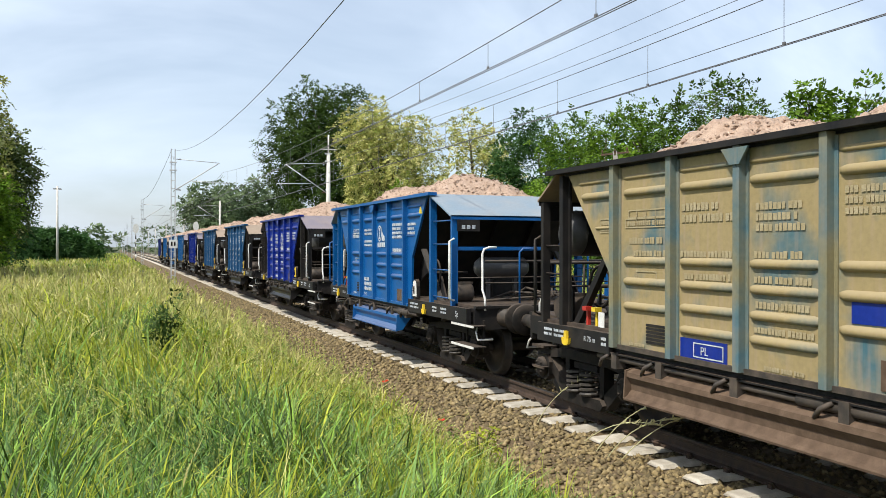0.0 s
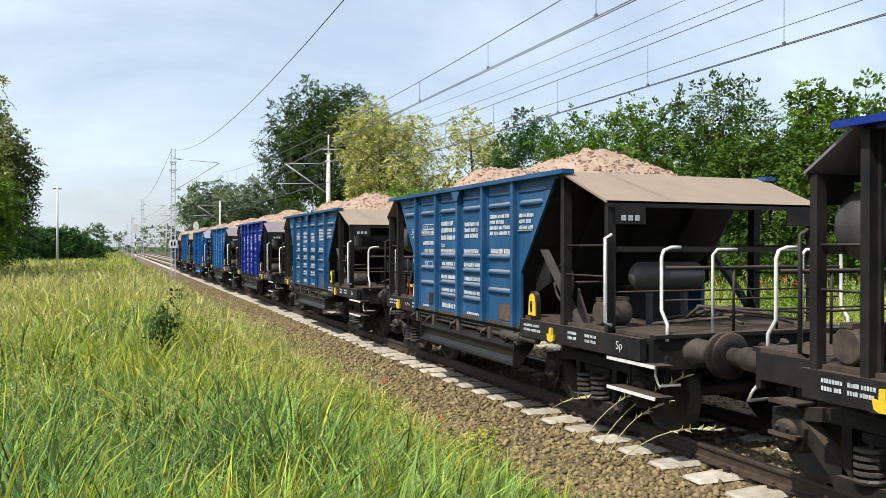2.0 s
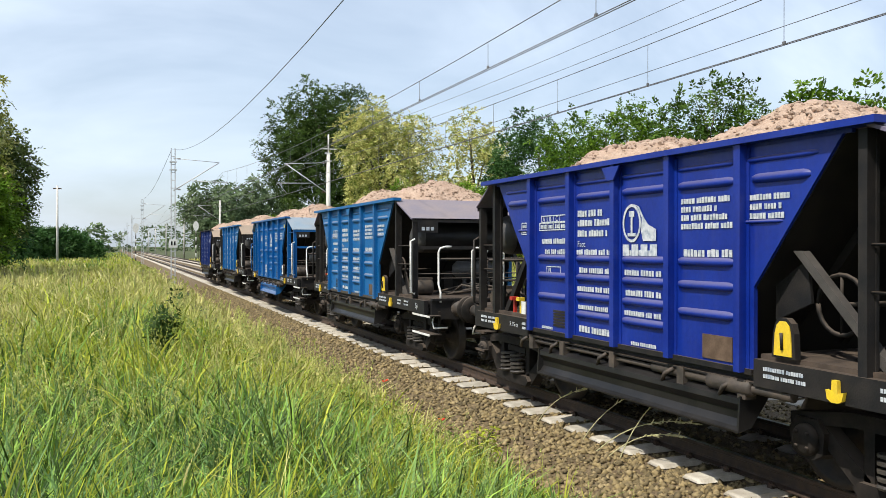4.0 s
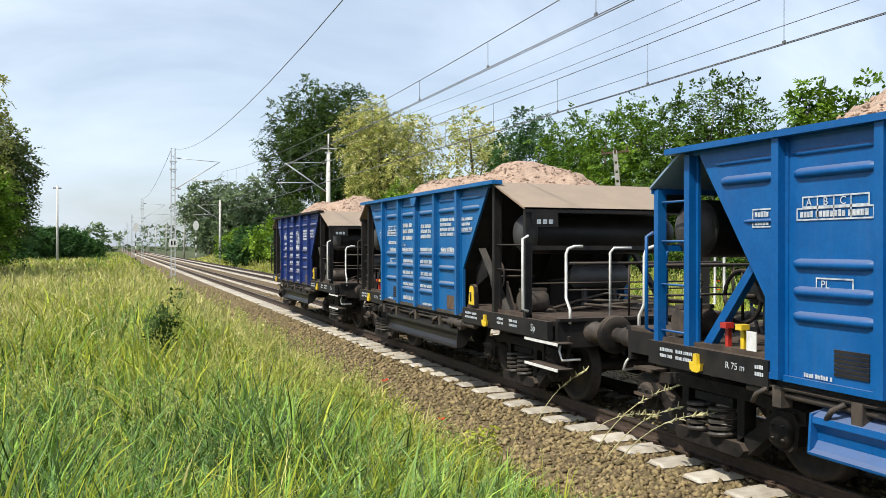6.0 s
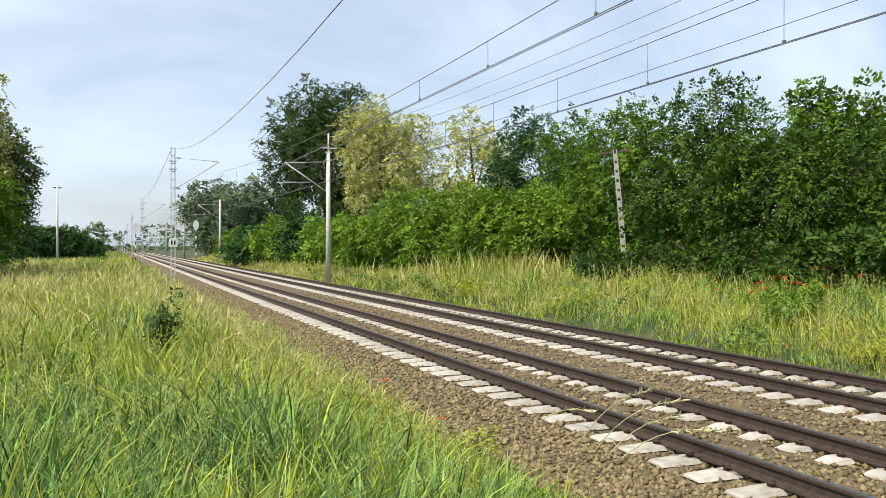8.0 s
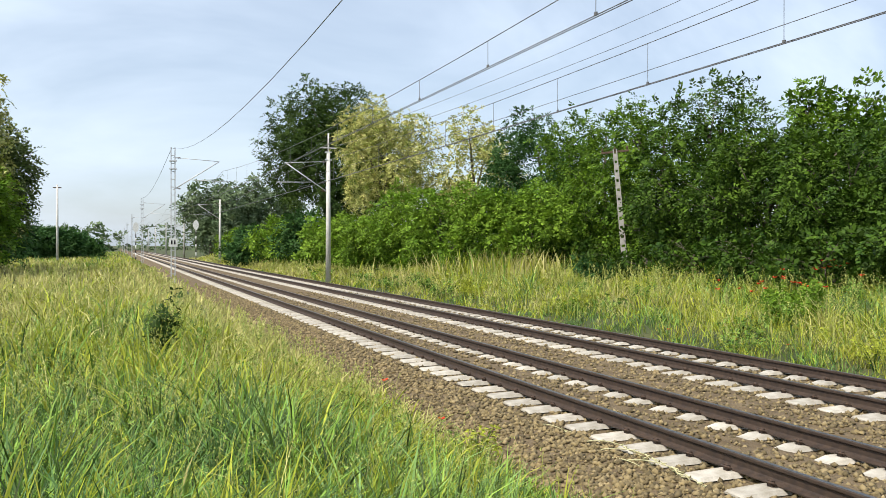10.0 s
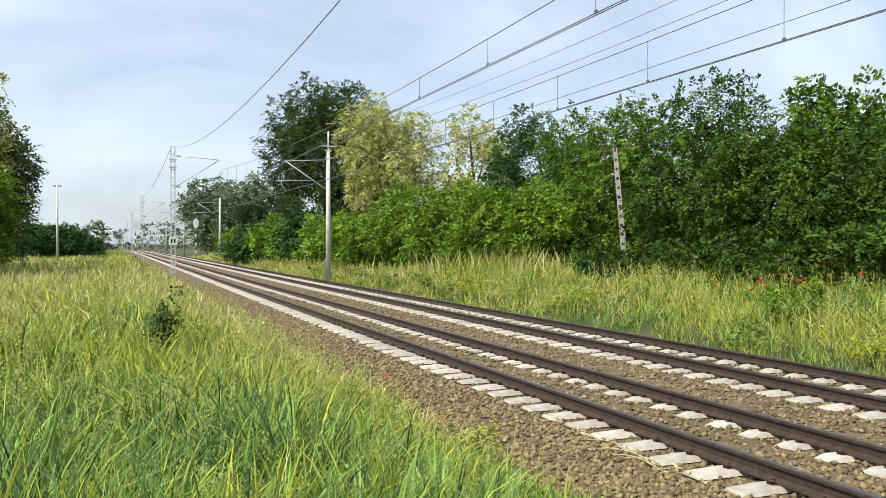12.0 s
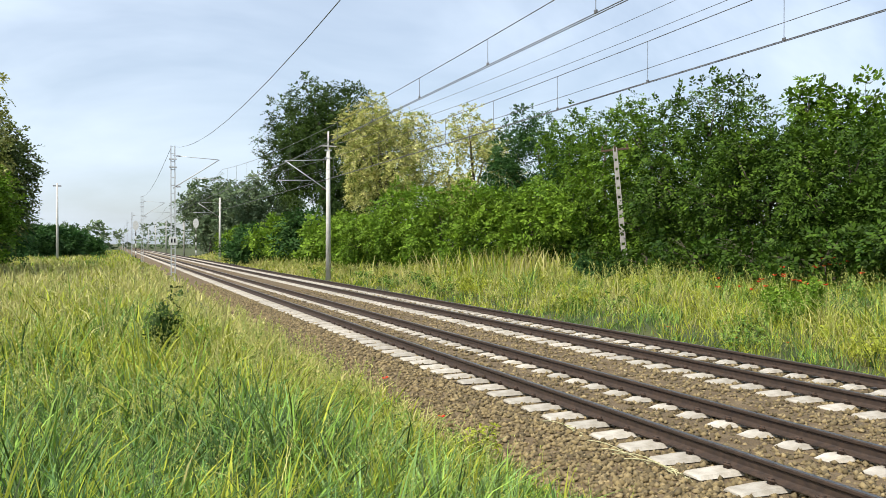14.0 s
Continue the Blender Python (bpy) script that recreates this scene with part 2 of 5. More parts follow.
def ground_z(x, y):
    """Height of the meadow: a ditch edge at the ballast, gentle swells, a rise towards the trees."""
    x, y = np.asarray(x, float), np.asarray(y, float)
    left = np.interp(x, [-60, -8, 1.0, 3.6, 4.5, 5.2], [0.15, 0.05, -0.02, -0.35, -0.60, -0.66])
    right = np.interp(x, [12.2, 13.4, 18, 27, 60], [-0.62, -0.4, 0.0, 0.6, 0.8])
    z = np.where(x < 8.5, left, right)
    far = np.clip(1 - np.abs(y) / 220, 0.15, 1)
    swell = 0.06 * np.sin(0.9 * x + 0.35 * y) + 0.05 * np.sin(0.47 * y - 0.6 * x)
    return np.where((x > 4.6) & (x < 12.6), -0.62, z * far + swell * np.where(x < 8.5, np.clip((4.6 - x) / 2, 0, 1), np.clip((x - 12.6) / 2, 0, 1)) - (1 - far) * 0.4)


gx = np.concatenate([[-3000, -900, -300, -120], np.arange(-60, 60, 0.75), [80, 150, 350, 1000, 3000]])
gy = np.concatenate([[-3000, -800, -250], np.arange(-80, 90, 1.0), np.arange(90, 300, 6), [400, 700, 1500, 4500]])
GX, GY = np.meshgrid(gx, gy)
gv = np.stack([GX, GY, ground_z(GX, GY)], -1).reshape(-1, 3)
nx, ny = len(gx), len(gy)
ii = (np.arange(ny - 1)[:, None] * nx + np.arange(nx - 1)).ravel()
tagged(new("ground", fast_mesh("ground", gv, np.stack([ii, ii + 1, ii + nx + 1, ii + nx], 1), [M_SOIL])), "rolling meadow ground beside the railway line", "ground", kind="structure")

Y0, Y1 = -30.0, 620.0
bm = bmesh.new()
prism(bm, [(3.35, -0.80), (3.65, -0.43), (4.3, -0.34), (5.02, -0.245), (5.35, -0.235), (6.1, -0.23), (6.3, -0.195), (6.9, -0.195), (7.1, -0.23), (7.9, -0.225), (8.5, -0.20), (9.1, -0.21), (9.3, -0.225), (10.2, -0.225), (10.4, -0.205), (10.6, -0.205), (10.8, -0.23), (11.9, -0.235), (12.1, -0.245), (12.7, -0.56), (12.9, -0.75)], Y0 - 60, Y1, "y")
whole("ballast_bed", bm, M_BALLAST, "brown crushed-stone ballast bed under the two tracks", "ballast", kind="structure")


def chips(n, xs, ys, zs, size, seed):
    """Loose broken stones: deformed octahedra, as arrays."""
    r = np.random.default_rng(seed)
    base = np.array([(1, 0, 0), (0, 1, 0), (-1, 0, 0), (0, -1, 0), (0, 0, 1), (0, 0, -1)], float)
    tri = np.array([(0, 1, 4), (1, 2, 4), (2, 3, 4), (3, 0, 4), (1, 0, 5), (2, 1, 5), (3, 2, 5), (0, 3, 5)])
    x, y = xs(r, n), ys(r, n)
    a = r.uniform(0, 2 * np.pi, n)
    v = base[None] * r.uniform(0.55, 1.25, (n, 6, 1)) + r.normal(0, 0.16, (n, 6, 3))
    v *= (size * r.uniform(0.55, 1.35, n))[:, None, None] * np.array([1, 1, 0.75])
    c, s = np.cos(a)[:, None], np.sin(a)[:, None]
    vx, vy = v[..., 0] * c - v[..., 1] * s, v[..., 0] * s + v[..., 1] * c
    v = np.stack([vx + x[:, None], vy + y[:, None], v[..., 2] + zs(x, y)[:, None] + r.uniform(-0.3, 0.5, n)[:, None] * size], -1)
    return v.reshape(-1, 3), (np.arange(n)[:, None, None] * 6 + tri).reshape(-1, 3)


def bed_z(x, y):
    return np.interp(x, [3.35, 3.65, 4.3, 5.02, 5.35, 6.1, 6.3, 6.9, 7.1, 7.9, 8.5, 9.1, 9.3, 10.2, 10.4, 10.6, 10.8, 11.9, 12.1, 12.7], [-0.80, -0.43, -0.34, -0.245, -0.235, -0.23, -0.195, -0.195, -0.23, -0.225, -0.20, -0.21, -0.225, -0.225, -0.205, -0.205, -0.23, -0.235, -0.245, -0.56])


def stones_z(x, y):
    """Bed height, but stones that would lie on a rail seat are sunk away."""
    z = np.where(x < 6, np.maximum(bed_z(x, y), ground_z(x, y)), bed_z(x, y))
    for cx, tag in ((TRACK_A, 0.0), (TRACK_B, 0.3)):
        d, along = np.abs(x - cx), np.abs((y - 0.22 - tag + 0.3) % 0.6 - 0.3)
        z = np.where((d > 0.30) & (d < 1.33) & (along < 0.15), -0.6, z)
    return z


for n, x0, x1, y0, deep, seed in ((21000, 3.70, 5.45, 4.2, 46, 11), (20000, 5.45, 12.4, 5.0, 36, 12)):
    sv, sf = chips(n, lambda r, m: r.uniform(x0, x1, m), lambda r, m: y0 + deep * r.uniform(0, 1, m) ** 1.9, stones_z, 0.042, seed)
    tagged(new("ballast_stones", fast_mesh("ballast_stones", sv, sf, [M_STONE])), "loose angular brown and grey ballast stones", "gravel", kind="stuff")

RAIL = [(-0.075, -0.172), (-0.075, -0.16), (-0.02, -0.142), (-0.009, -0.125), (-0.009, -0.05), (-0.034, -0.037), (-0.036, -0.01), (-0.028, -0.002),
        (0.028, -0.002), (0.036, -0.01), (0.034, -0.037), (0.009, -0.05), (0.009, -0.125), (0.02, -0.142), (0.075, -0.16), (0.075, -0.172)]
for cx in (TRACK_A, TRACK_B):
    for s in (-0.7525, 0.7525):
        bm = bmesh.new()
        prism(bm, [(cx + s + a, b) for a, b in RAIL], Y0 - 60, Y1, "y")
        rail = whole("rail", bm, M_RAIL, "rust-brown steel rail with a polished running face", "rail", "rails of the double track")
        bm = bmesh.new()
        prism(bm, [(cx + s - 0.026, -0.003), (cx + s + 0.026, -0.003), (cx + s + 0.026, 0.0), (cx + s - 0.026, 0.0)], Y0 - 60, Y1, "y")
        part("running_face", bm, M_RAILTOP, rail, "polished steel running face")

# concrete sleepers: thick rail seats, slim waist, chamfered ends
bm = bmesh.new()
section = [(-1.30, 0.13, 0.10), (-1.27, 0.145, 0.085), (-0.95, 0.15, 0.075), (-0.55, 0.15, 0.075), (-0.38, 0.12, 0.105), (0.38, 0.12, 0.105), (0.55, 0.15, 0.075), (0.95, 0.15, 0.075), (1.27, 0.145, 0.085), (1.30, 0.13, 0.10)]
rings = [[bm.verts.new(p) for p in ((x, -w, -0.22), (x, w, -0.22), (x, w - 0.035, -0.10 - d + 0.0), (x, -w + 0.035, -0.10 - d))] for x, w, d in section]
for a, b in zip(rings, rings[1:]):
    for k in range(4):
        bm.faces.new((a[k], a[(k + 1) % 4], b[(k + 1) % 4], b[k]))
bm.faces.new(rings[0][::-1])
bm.faces.new(rings[-1])
sleeper_mesh = mesh_of("sleeper", bm, M_SLEEPER)
bm = bmesh.new()
tube(bm, [(0.085, -0.05, -0.155), (0.12, -0.05, -0.13), (0.15, 0.0, -0.125), (0.12, 0.05, -0.13), (0.085, 0.05, -0.155)], 0.011, 6)
bx(bm, 0.08, 0.12, -0.03, 0.03, -0.176, -0.115)
clip_mesh = mesh_of("rail_clip", bm, M_CLIP)
SPACING, FIRST = 0.60, 0.22
for cx, tag in ((TRACK_A, 0.0), (TRACK_B, 0.3)):
    for k in range(-50, 140):
        y = FIRST + tag + k * SPACING
        sl = tagged(new("sleeper", sleeper_mesh), "pale weathered concrete sleeper bedded in ballast", "sleeper", "concrete sleepers")
        sl.matrix_basis = pose(cx + 0.012 * math.sin(k * 7.3), y, 0.004 * math.sin(k * 3.1), 0, 0, 0.5 * math.sin(k * 5.7))
        if -3 < k < 40:
            for s in (-0.7525, 0.7525):
                for turn in (0, 180):
                    part("rail_clip", clip_mesh, M_CLIP, sl).matrix_basis = pose(s, 0, 0, 0, 0, turn)
    tv = np.array([v.co[:] for v in sleeper_mesh.vertices])
    tf = [tuple(p.vertices) for p in sleeper_mesh.polygons if len(p.vertices) == 4]
    ys = FIRST + tag + SPACING * np.arange(140, 480)
    allv = (tv[None] + np.stack([np.full(len(ys), cx), ys, 0 * ys], 1)[:, None]).reshape(-1, 3)
    allf = (np.array(tf)[None] + (np.arange(len(ys)) * len(tv))[:, None, None]).reshape(-1, 4)
    tagged(new("distant_sleepers", fast_mesh("distant_sleepers", allv, allf, [M_SLEEPER])), "row of distant concrete sleepers", "sleepers", kind="stuff")


# ---- hopper wagons ----
def heap_mesh(name, seed, half_w=1.40, half_l=2.92):
    """Heaped crushed stone with two humps: a rough sheet under many broken stones."""
    r = np.random.default_rng(seed)
    def h(x, y):
        hump = np.maximum(np.exp(-((y - 1.45) / 1.05) ** 2), np.exp(-((y + 1.45) / 1.1) ** 2))
        edge = np.clip(1 - (np.abs(x) / half_w) ** 2.2, 0, 1) * np.clip(1 - (np.abs(y) / half_l) ** 6, 0, 1)
        return 2.84 + (0.20 + 0.45 * hump) * edge + 0.04 * np.sin(5 * x + seed) * np.sin(3.3 * y)
    gx, gy = np.meshgrid(np.linspace(-half_w, half_w, 34), np.linspace(-half_l, half_l, 70))
    z = h(gx, gy) + r.normal(0, 0.022, gx.shape)
    v = np.stack([gx, gy, z], -1).reshape(-1, 3)
    i = (np.arange(69)[:, None] * 34 + np.arange(33)).ravel()
    f = np.concatenate([np.stack([i, i + 1, i + 35], 1), np.stack([i, i + 35, i + 34], 1)])
    cv, cf = chips(2000, lambda q, n: q.uniform(-half_w, half_w, n), lambda q, n: q.uniform(-half_l, half_l, n), h, 0.030, seed + 50)
    return fast_mesh(name, np.concatenate([v, cv]), np.concatenate([f, cf + len(v)]), [M_LOAD])


HEAPS = [heap_mesh("load", s) for s in (1, 2, 3)]


def ridge_mesh(length, mat, h=0.085, d=0.046):
    """A pressed stiffening ridge: a long rounded bulge that runs out at both ends."""
    bm = bmesh.new()
    a = length / 2
    stations = [(-a, 0.0), (-a + 0.03, 0.55), (-a + 0.075, 1.0), (a - 0.075, 1.0), (a - 0.03, 0.55), (a, 0.0)]
    bow = [(0.0, 0.0), (0.62, 0.10), (0.96, 0.34), (0.90, 0.62), (0.48, 0.88), (0.0, 1.0)]
    rings = [[bm.verts.new((-d * f * p, y, h * (0.5 + (q - 0.5) * (0.5 + 0.5 * f)))) for p, q in bow] for y, f in stations]
    for r0, r1 in zip(rings, rings[1:]):
        for k in range(len(bow) - 1):
            bm.faces.new((r0[k], r0[k + 1], r1[k + 1], r1[k])).smooth = True
    return mesh_of("pressed_ridge", bm, mat)


def words(bm, x, y0, y1, z, h, seed):
    """One line of writing that cannot be read: plain upright bars, letter by letter, in words."""
    r = random.Random(seed)
    y, left = y1, r.randint(3, 9)
    while y > y0 + h * 0.4:
        tall = h * r.choice((0.88, 0.94, 1.0))
        wide = h * r.uniform(0.50, 0.72)
        bm.faces.new([bm.verts.new((x - 0.003, p, q)) for p, q in ((y, z), (y - wide, z), (y - wide, z + tall), (y, z + tall))])
        left -= 1
        y -= wide + h * (0.13 if left else 0.55)
        left = left or r.randint(3, 9)


def outline_box(bm, x, y0, y1, z0, z1, th=0.012):
    """A thin painted rectangle."""
    for a, b, c, d in ((y0, y1, z0, z0 + th), (y0, y1, z1 - th, z1), (y0, y0 + th, z0 + th, z1 - th), (y1 - th, y1, z0 + th, z1 - th)):
        bm.faces.new([bm.verts.new((x - 0.003, p, q)) for p, q in ((a, c), (b, c), (b, d), (a, d))])


def rail_logo(bm, x, yc, zc, s):
    """A ring round a rail section with a sweep beside it, as plain flat shapes."""
    n = 28
    for k in range(n):
        a, b = 2 * math.pi * k / n, 2 * math.pi * (k + 1) / n
        q = [(yc + s * (0.16 + r0) * math.cos(t), zc + s * (0.20 + r0) * math.sin(t)) for t, r0 in ((a, 0), (b, 0), (b, 0.035), (a, 0.035))]
        bm.faces.new([bm.verts.new((x - 0.004, *p)) for p in q])
    for y0, y1, z0, z1 in ((-0.085, 0.085, -0.16, -0.12), (-0.02, 0.02, -0.12, 0.08), (-0.055, 0.055, 0.08, 0.15)):
        bm.faces.new([bm.verts.new((x - 0.004, yc + s * p, zc + s * q)) for p, q in ((y0, z0), (y1, z0), (y1, z1), (y0, z1))])
    sweep = [(-0.02, 0.24), (-0.16, 0.20), (-0.24, 0.08), (-0.34, -0.02), (-0.50, -0.08), (-0.50, -0.22), (-0.24, -0.22), (-0.20, -0.10), (-0.215, 0.06), (-0.12, 0.20)]
    bm.faces.new([bm.verts.new((x - 0.0045, yc + s * p, zc + s * q)) for p, q in sweep])
    for k in range(4):
        y = yc + s * (0.19 - k * 0.19)
        bx(bm, x - 0.004, x, y - s * 0.135, y, zc - s * 0.40, zc - s * 0.26)


STENCILS = {}


def stencil_mesh(text, size):
    """Letters in the built-in font, as a thin mesh kept for reuse."""
    if (text, size) not in STENCILS:
        curve = bpy.data.curves.new("stencil", "FONT")
        curve.body, curve.size, curve.extrude = text, size, 0.001
        probe = bpy.data.objects.new("stencil", curve)
        scene.collection.objects.link(probe)
        me = bpy.data.meshes.new_from_object(probe.evaluated_get(bpy.context.evaluated_depsgraph_get()))
        bpy.data.objects.remove(probe)
        me.materials.clear()
        me.materials.append(M_LETTER)
        STENCILS[text, size] = me
    return STENCILS[text, size]


def spring_mesh():
    bm = bmesh.new()
    pts = [(0.125 * math.cos(t), 0.125 * math.sin(t), -0.15 + 0.30 * t / (2 * math.pi * 5)) for t in np.linspace(0, 2 * math.pi * 5, 61)]
    tube(bm, pts, 0.021, 5)
    return mesh_of("spring", bm, M_SPRING)


def wheelset_mesh():
    bm = bmesh.new()
    for s in (-1, 1):
        lathe(bm, [(s * 0.665, 0.12), (s * 0.69, 0.485), (s * 0.715, 0.485), (s * 0.72, 0.46), (s * 0.80, 0.455), (s * 0.802, 0.39), (s * 0.765, 0.36), (s * 0.75, 0.15), (s * 0.83, 0.13), (s * 0.83, 0.09)], "x", (0, 0, 0), 32)
    lathe(bm, [(-1.0, 0.065), (-0.8, 0.085), (0.8, 0.085), (1.0, 0.065)], "x", (0, 0, 0), 12)
    for s in (-1, 1):
        for k in range(3):
            bx(bm, s * 1.0 - 0.02, s * 1.0 + 0.02, -0.02, 0.02, 0.03, 0.07, Matrix.Rotation(2.1 * k, 4, "X"))
    return mesh_of("wheelset", bm, M_WHEEL)


SPRING, WHEELSET = spring_mesh(), wheelset_mesh()


def bogie_side_mesh():
    """Cast truss side frame: top chord, dipped bottom chord, sloping arms, axle-box jaws and the spring seat."""
    bm = bmesh.new()
    prism(bm, [(-1.22, 0.56), (-1.22, 0.66), (-0.55, 0.76), (0.55, 0.76), (1.22, 0.66), (1.22, 0.56), (0.55, 0.64), (-0.55, 0.64)], -0.09, 0.07)
    prism(bm, [(-0.52, 0.18), (-0.46, 0.11), (0.46, 0.11), (0.52, 0.18), (0.46, 0.24), (-0.46, 0.24)], -0.14, 0.10)
    for s in (-1, 1):
        prism(bm, [(s * 0.40, 0.12), (s * 0.40, 0.26), (s * 0.86, 0.60), (s * 1.00, 0.56), (s * 0.52, 0.14)], -0.08, 0.06)
        prism(bm, [(s * 0.36, 0.22), (s * 0.46, 0.22), (s * 0.46, 0.66), (s * 0.36, 0.66)], -0.08, 0.06)
        prism(bm, [(s * 1.0 - 0.17, 0.36), (s * 1.0 - 0.19, 0.54), (s * 1.0 - 0.12, 0.64), (s * 1.0 + 0.12, 0.64), (s * 1.0 + 0.19, 0.54), (s * 1.0 + 0.17, 0.36), (s * 1.0 + 0.08, 0.30), (s * 1.0 - 0.08, 0.30)], -0.13, 0.05)
        lathe(bm, [(-0.19, 0.0001), (-0.185, 0.10), (-0.16, 0.135), (-0.10, 0.14)], "x", (0, s * 1.0, 0.46), 16)
        for k in range(4):
            lathe(bm, [(-0.20, 0.0001), (-0.20, 0.018), (-0.17, 0.018)], "x", (0, s * 1.0 + 0.085 * math.cos(k * 1.571 + 0.8), 0.46 + 0.085 * math.sin(k * 1.571 + 0.8)), 6)
    return mesh_of("side_frame", bm, M_UNDER)


BOGIE_SIDE = bogie_side_mesh()


def wagon(name_label, paint, post_paint, end_paint, canopy, lower, variant, ink, ledge, heap, seed):
    """A bogie hopper wagon, 10.8 m over the buffers, its origin on the rails at mid-length; parts mirror about both axes."""
    w = empty("hopper_wagon", pose(TRACK_A, 0, 0), name_label, "freight wagon", "hopper wagons of the train")
    X = 1.50
    ridge_long, ridge_short = ridge_mesh(0.80, paint), ridge_mesh(0.66, paint)
    fold = ridge_mesh(0.82, paint, 0.05, 0.022)
    for s in (-1, 1):
        # hopper side with its pressed ridges
        bm = bmesh.new()
        side = [(-3.02, 2.94), (-2.08, 1.74), (-2.08, 1.0), (2.08, 1.0), (2.08, 1.74), (3.02, 2.94)]
        if variant:
            side = [(-3.02, 2.94), (-2.26, 1.90), (-2.22, 1.0), (2.16, 1.0), (2.16, 1.66), (3.02, 2.94)]
        prism(bm, side, s * (X - 0.04), s * X)
        panel = part("side_panel", bm, paint, w)
        for j, yc in enumerate((-2.38, -1.44, -0.48, 0.48, 1.44, 2.38)):
            outer = j in (0, 5)
            rows_ = [2.62] if outer else [2.62, 1.90, 1.68, 1.46, 1.25]
            if j in (1, 4):
                rows_ = [2.62, 1.90, 1.68, 1.42] if not variant else [2.62, 1.90, 1.68, 1.48]
            if variant and j == 3:
                rows_ = [2.62, 1.90]
            for z in rows_:
                o = part("pressed_ridge", ridge_short if outer else ridge_long, paint, panel)
                o.matrix_basis = pose(s * X, yc, z, 0, 0, 0 if s < 0 else 180)
            o = part("pressed_fold", fold, paint, panel)
            o.matrix_basis = pose(s * X, yc, 2.80, 0, 0, 0 if s < 0 else 180)
            if outer:
                o = part("pressed_ridge", ridge_short, paint, panel)
                o.matrix_basis = pose(s * X, yc * 0.91, 2.28, 0, 0, 0 if s < 0 else 180) @ Matrix.Diagonal((0.5, 0.75, 0.4, 1))
        for y in (-1.96, -0.96, 0.0, 0.96, 1.96):
            bm = bmesh.new()
            bx(bm, s * X, s * (X + 0.085), y - 0.04, y + 0.04, 1.0, 2.965)
            bx(bm, s * X, s * (X + 0.012), y - 0.075, y + 0.075, 1.0, 2.93)
            part("side_post", bm, post_paint, w)
        bm = bmesh.new()
        prism(bm, [(-0.17, 2.945), (0.17, 2.945), (0.06, 2.80), (-0.06, 2.80)], s * (X + 0.085), s * (X + 0.105))
        part("gusset", bm, post_paint, w)
        bm = bmesh.new()
        bx(bm, s * (X - 0.05), s * (X + 0.115), -3.40, 3.40, 2.965, 3.02)
        bx(bm, s * (X - 0.04), s * X, -3.10, 3.10, 2.935, 2.965)
        part("top_rail", bm, M_FRAME if paint in (P_NAVY, P_KHAKI) else post_paint, w)
        # long frame member under the hopper
        bm = bmesh.new()
        prism(bm, [(s * 1.40, 0.91), (s * 1.51, 0.91), (s * 1.51, 0.925), (s * 1.45, 0.93), (s * 1.45, 0.975), (s * 1.51, 0.98), (s * 1.51, 0.998), (s * 1.40, 0.998)], -4.82, 3.76, "y")
        part("sill", bm, M_FRAME, w)
        bm = bmesh.new()
        bx(bm, s * X, s * (X + 0.03), -2.08, 2.08, 0.985, 1.035)
        part("lower_ledge", bm, ledge, w)
        # discharge chute: curved trough hung outside the frame
        bm = bmesh.new()
        trough = [(1.16, 0.86), (1.40, 0.82), (1.53, 0.76), (1.535, 0.71), (1.48, 0.64), (1.475, 0.57), (1.52, 0.51), (1.565, 0.485), (1.56, 0.465), (1.50, 0.48), (1.445, 0.55), (1.45, 0.65), (1.49, 0.71), (1.38, 0.79), (1.15, 0.83)]
        prism(bm, [(s * a, b) for a, b in trough], -1.95, 1.75, "y") if not variant else prism(bm, [(s * a, b) for a, b in trough], -1.5, 1.62, "y")
        for y in ((-1.5, 1.62) if variant else (-1.95, 1.75)):
            prism(bm, [(s * 1.15, 0.86), (s * 1.54, 0.78), (s * 1.56, 0.47), (s * 1.42, 0.50)], y - 0.012, y + 0.012, "y")
        part("discharge_chute", bm, lower, w)
        bm = bmesh.new()
        tube(bm, [(s * 1.46, -2.5, 0.86), (s * 1.46, -0.6, 0.86)], 0.045, 10)
        tube(bm, [(s * 1.46, -0.6, 0.86), (s * 1.46, 2.4, 0.86)], 0.028, 8)
        lathe(bm, [(-2.05, 0.05), (-2.03, 0.075), (-1.5, 0.075), (-1.48, 0.05)], "y", (s * 1.47, 0, 0.86), 12)
        for y in (-1.95, -1.1, 0.1, 1.2, 2.0):
            bx(bm, s * 1.40, s * 1.52, y - 0.05, y + 0.05, 0.76, 0.93)
            tube(bm, [(s * 1.50, y + 0.12, 0.90), (s * 1.55, y + 0.20, 0.84), (s * 1.52, y + 0.28, 0.76)], 0.022, 6)
        part("operating_shaft", bm, M_PIPE, w)
    for e in (-1, 1):
        out = 4.24 if e < 0 else 3.74       # reach of the eave plate
        low = 2.60 if e < 0 else 2.68
        head = 4.86 if e < 0 else 4.68      # headstock
        wide = 1.40 if e < 0 else 1.12
        # sloping end of the hopper, with the eave-like plate over the platform
        bm = bmesh.new()
        o = [(e * 3.24, 3.0), (e * out, low), (e * out, low - 0.025), (e * 3.24, 2.97)]
        prism(bm, o if e > 0 else o[::-1], -1.54, 1.54)
        bx(bm, -1.44, 1.44, e * 3.03, e * 3.24, 2.975, 3.0)
        part("end_plate", bm, canopy, w)
        bm = bmesh.new()
        prism(bm, [(e * (out - 0.015), low - 0.07), (e * out, low - 0.07), (e * out, low), (e * (out - 0.015), low)], -1.52, 1.52)
        fascia = part("eave_beam", bm, end_paint, w)
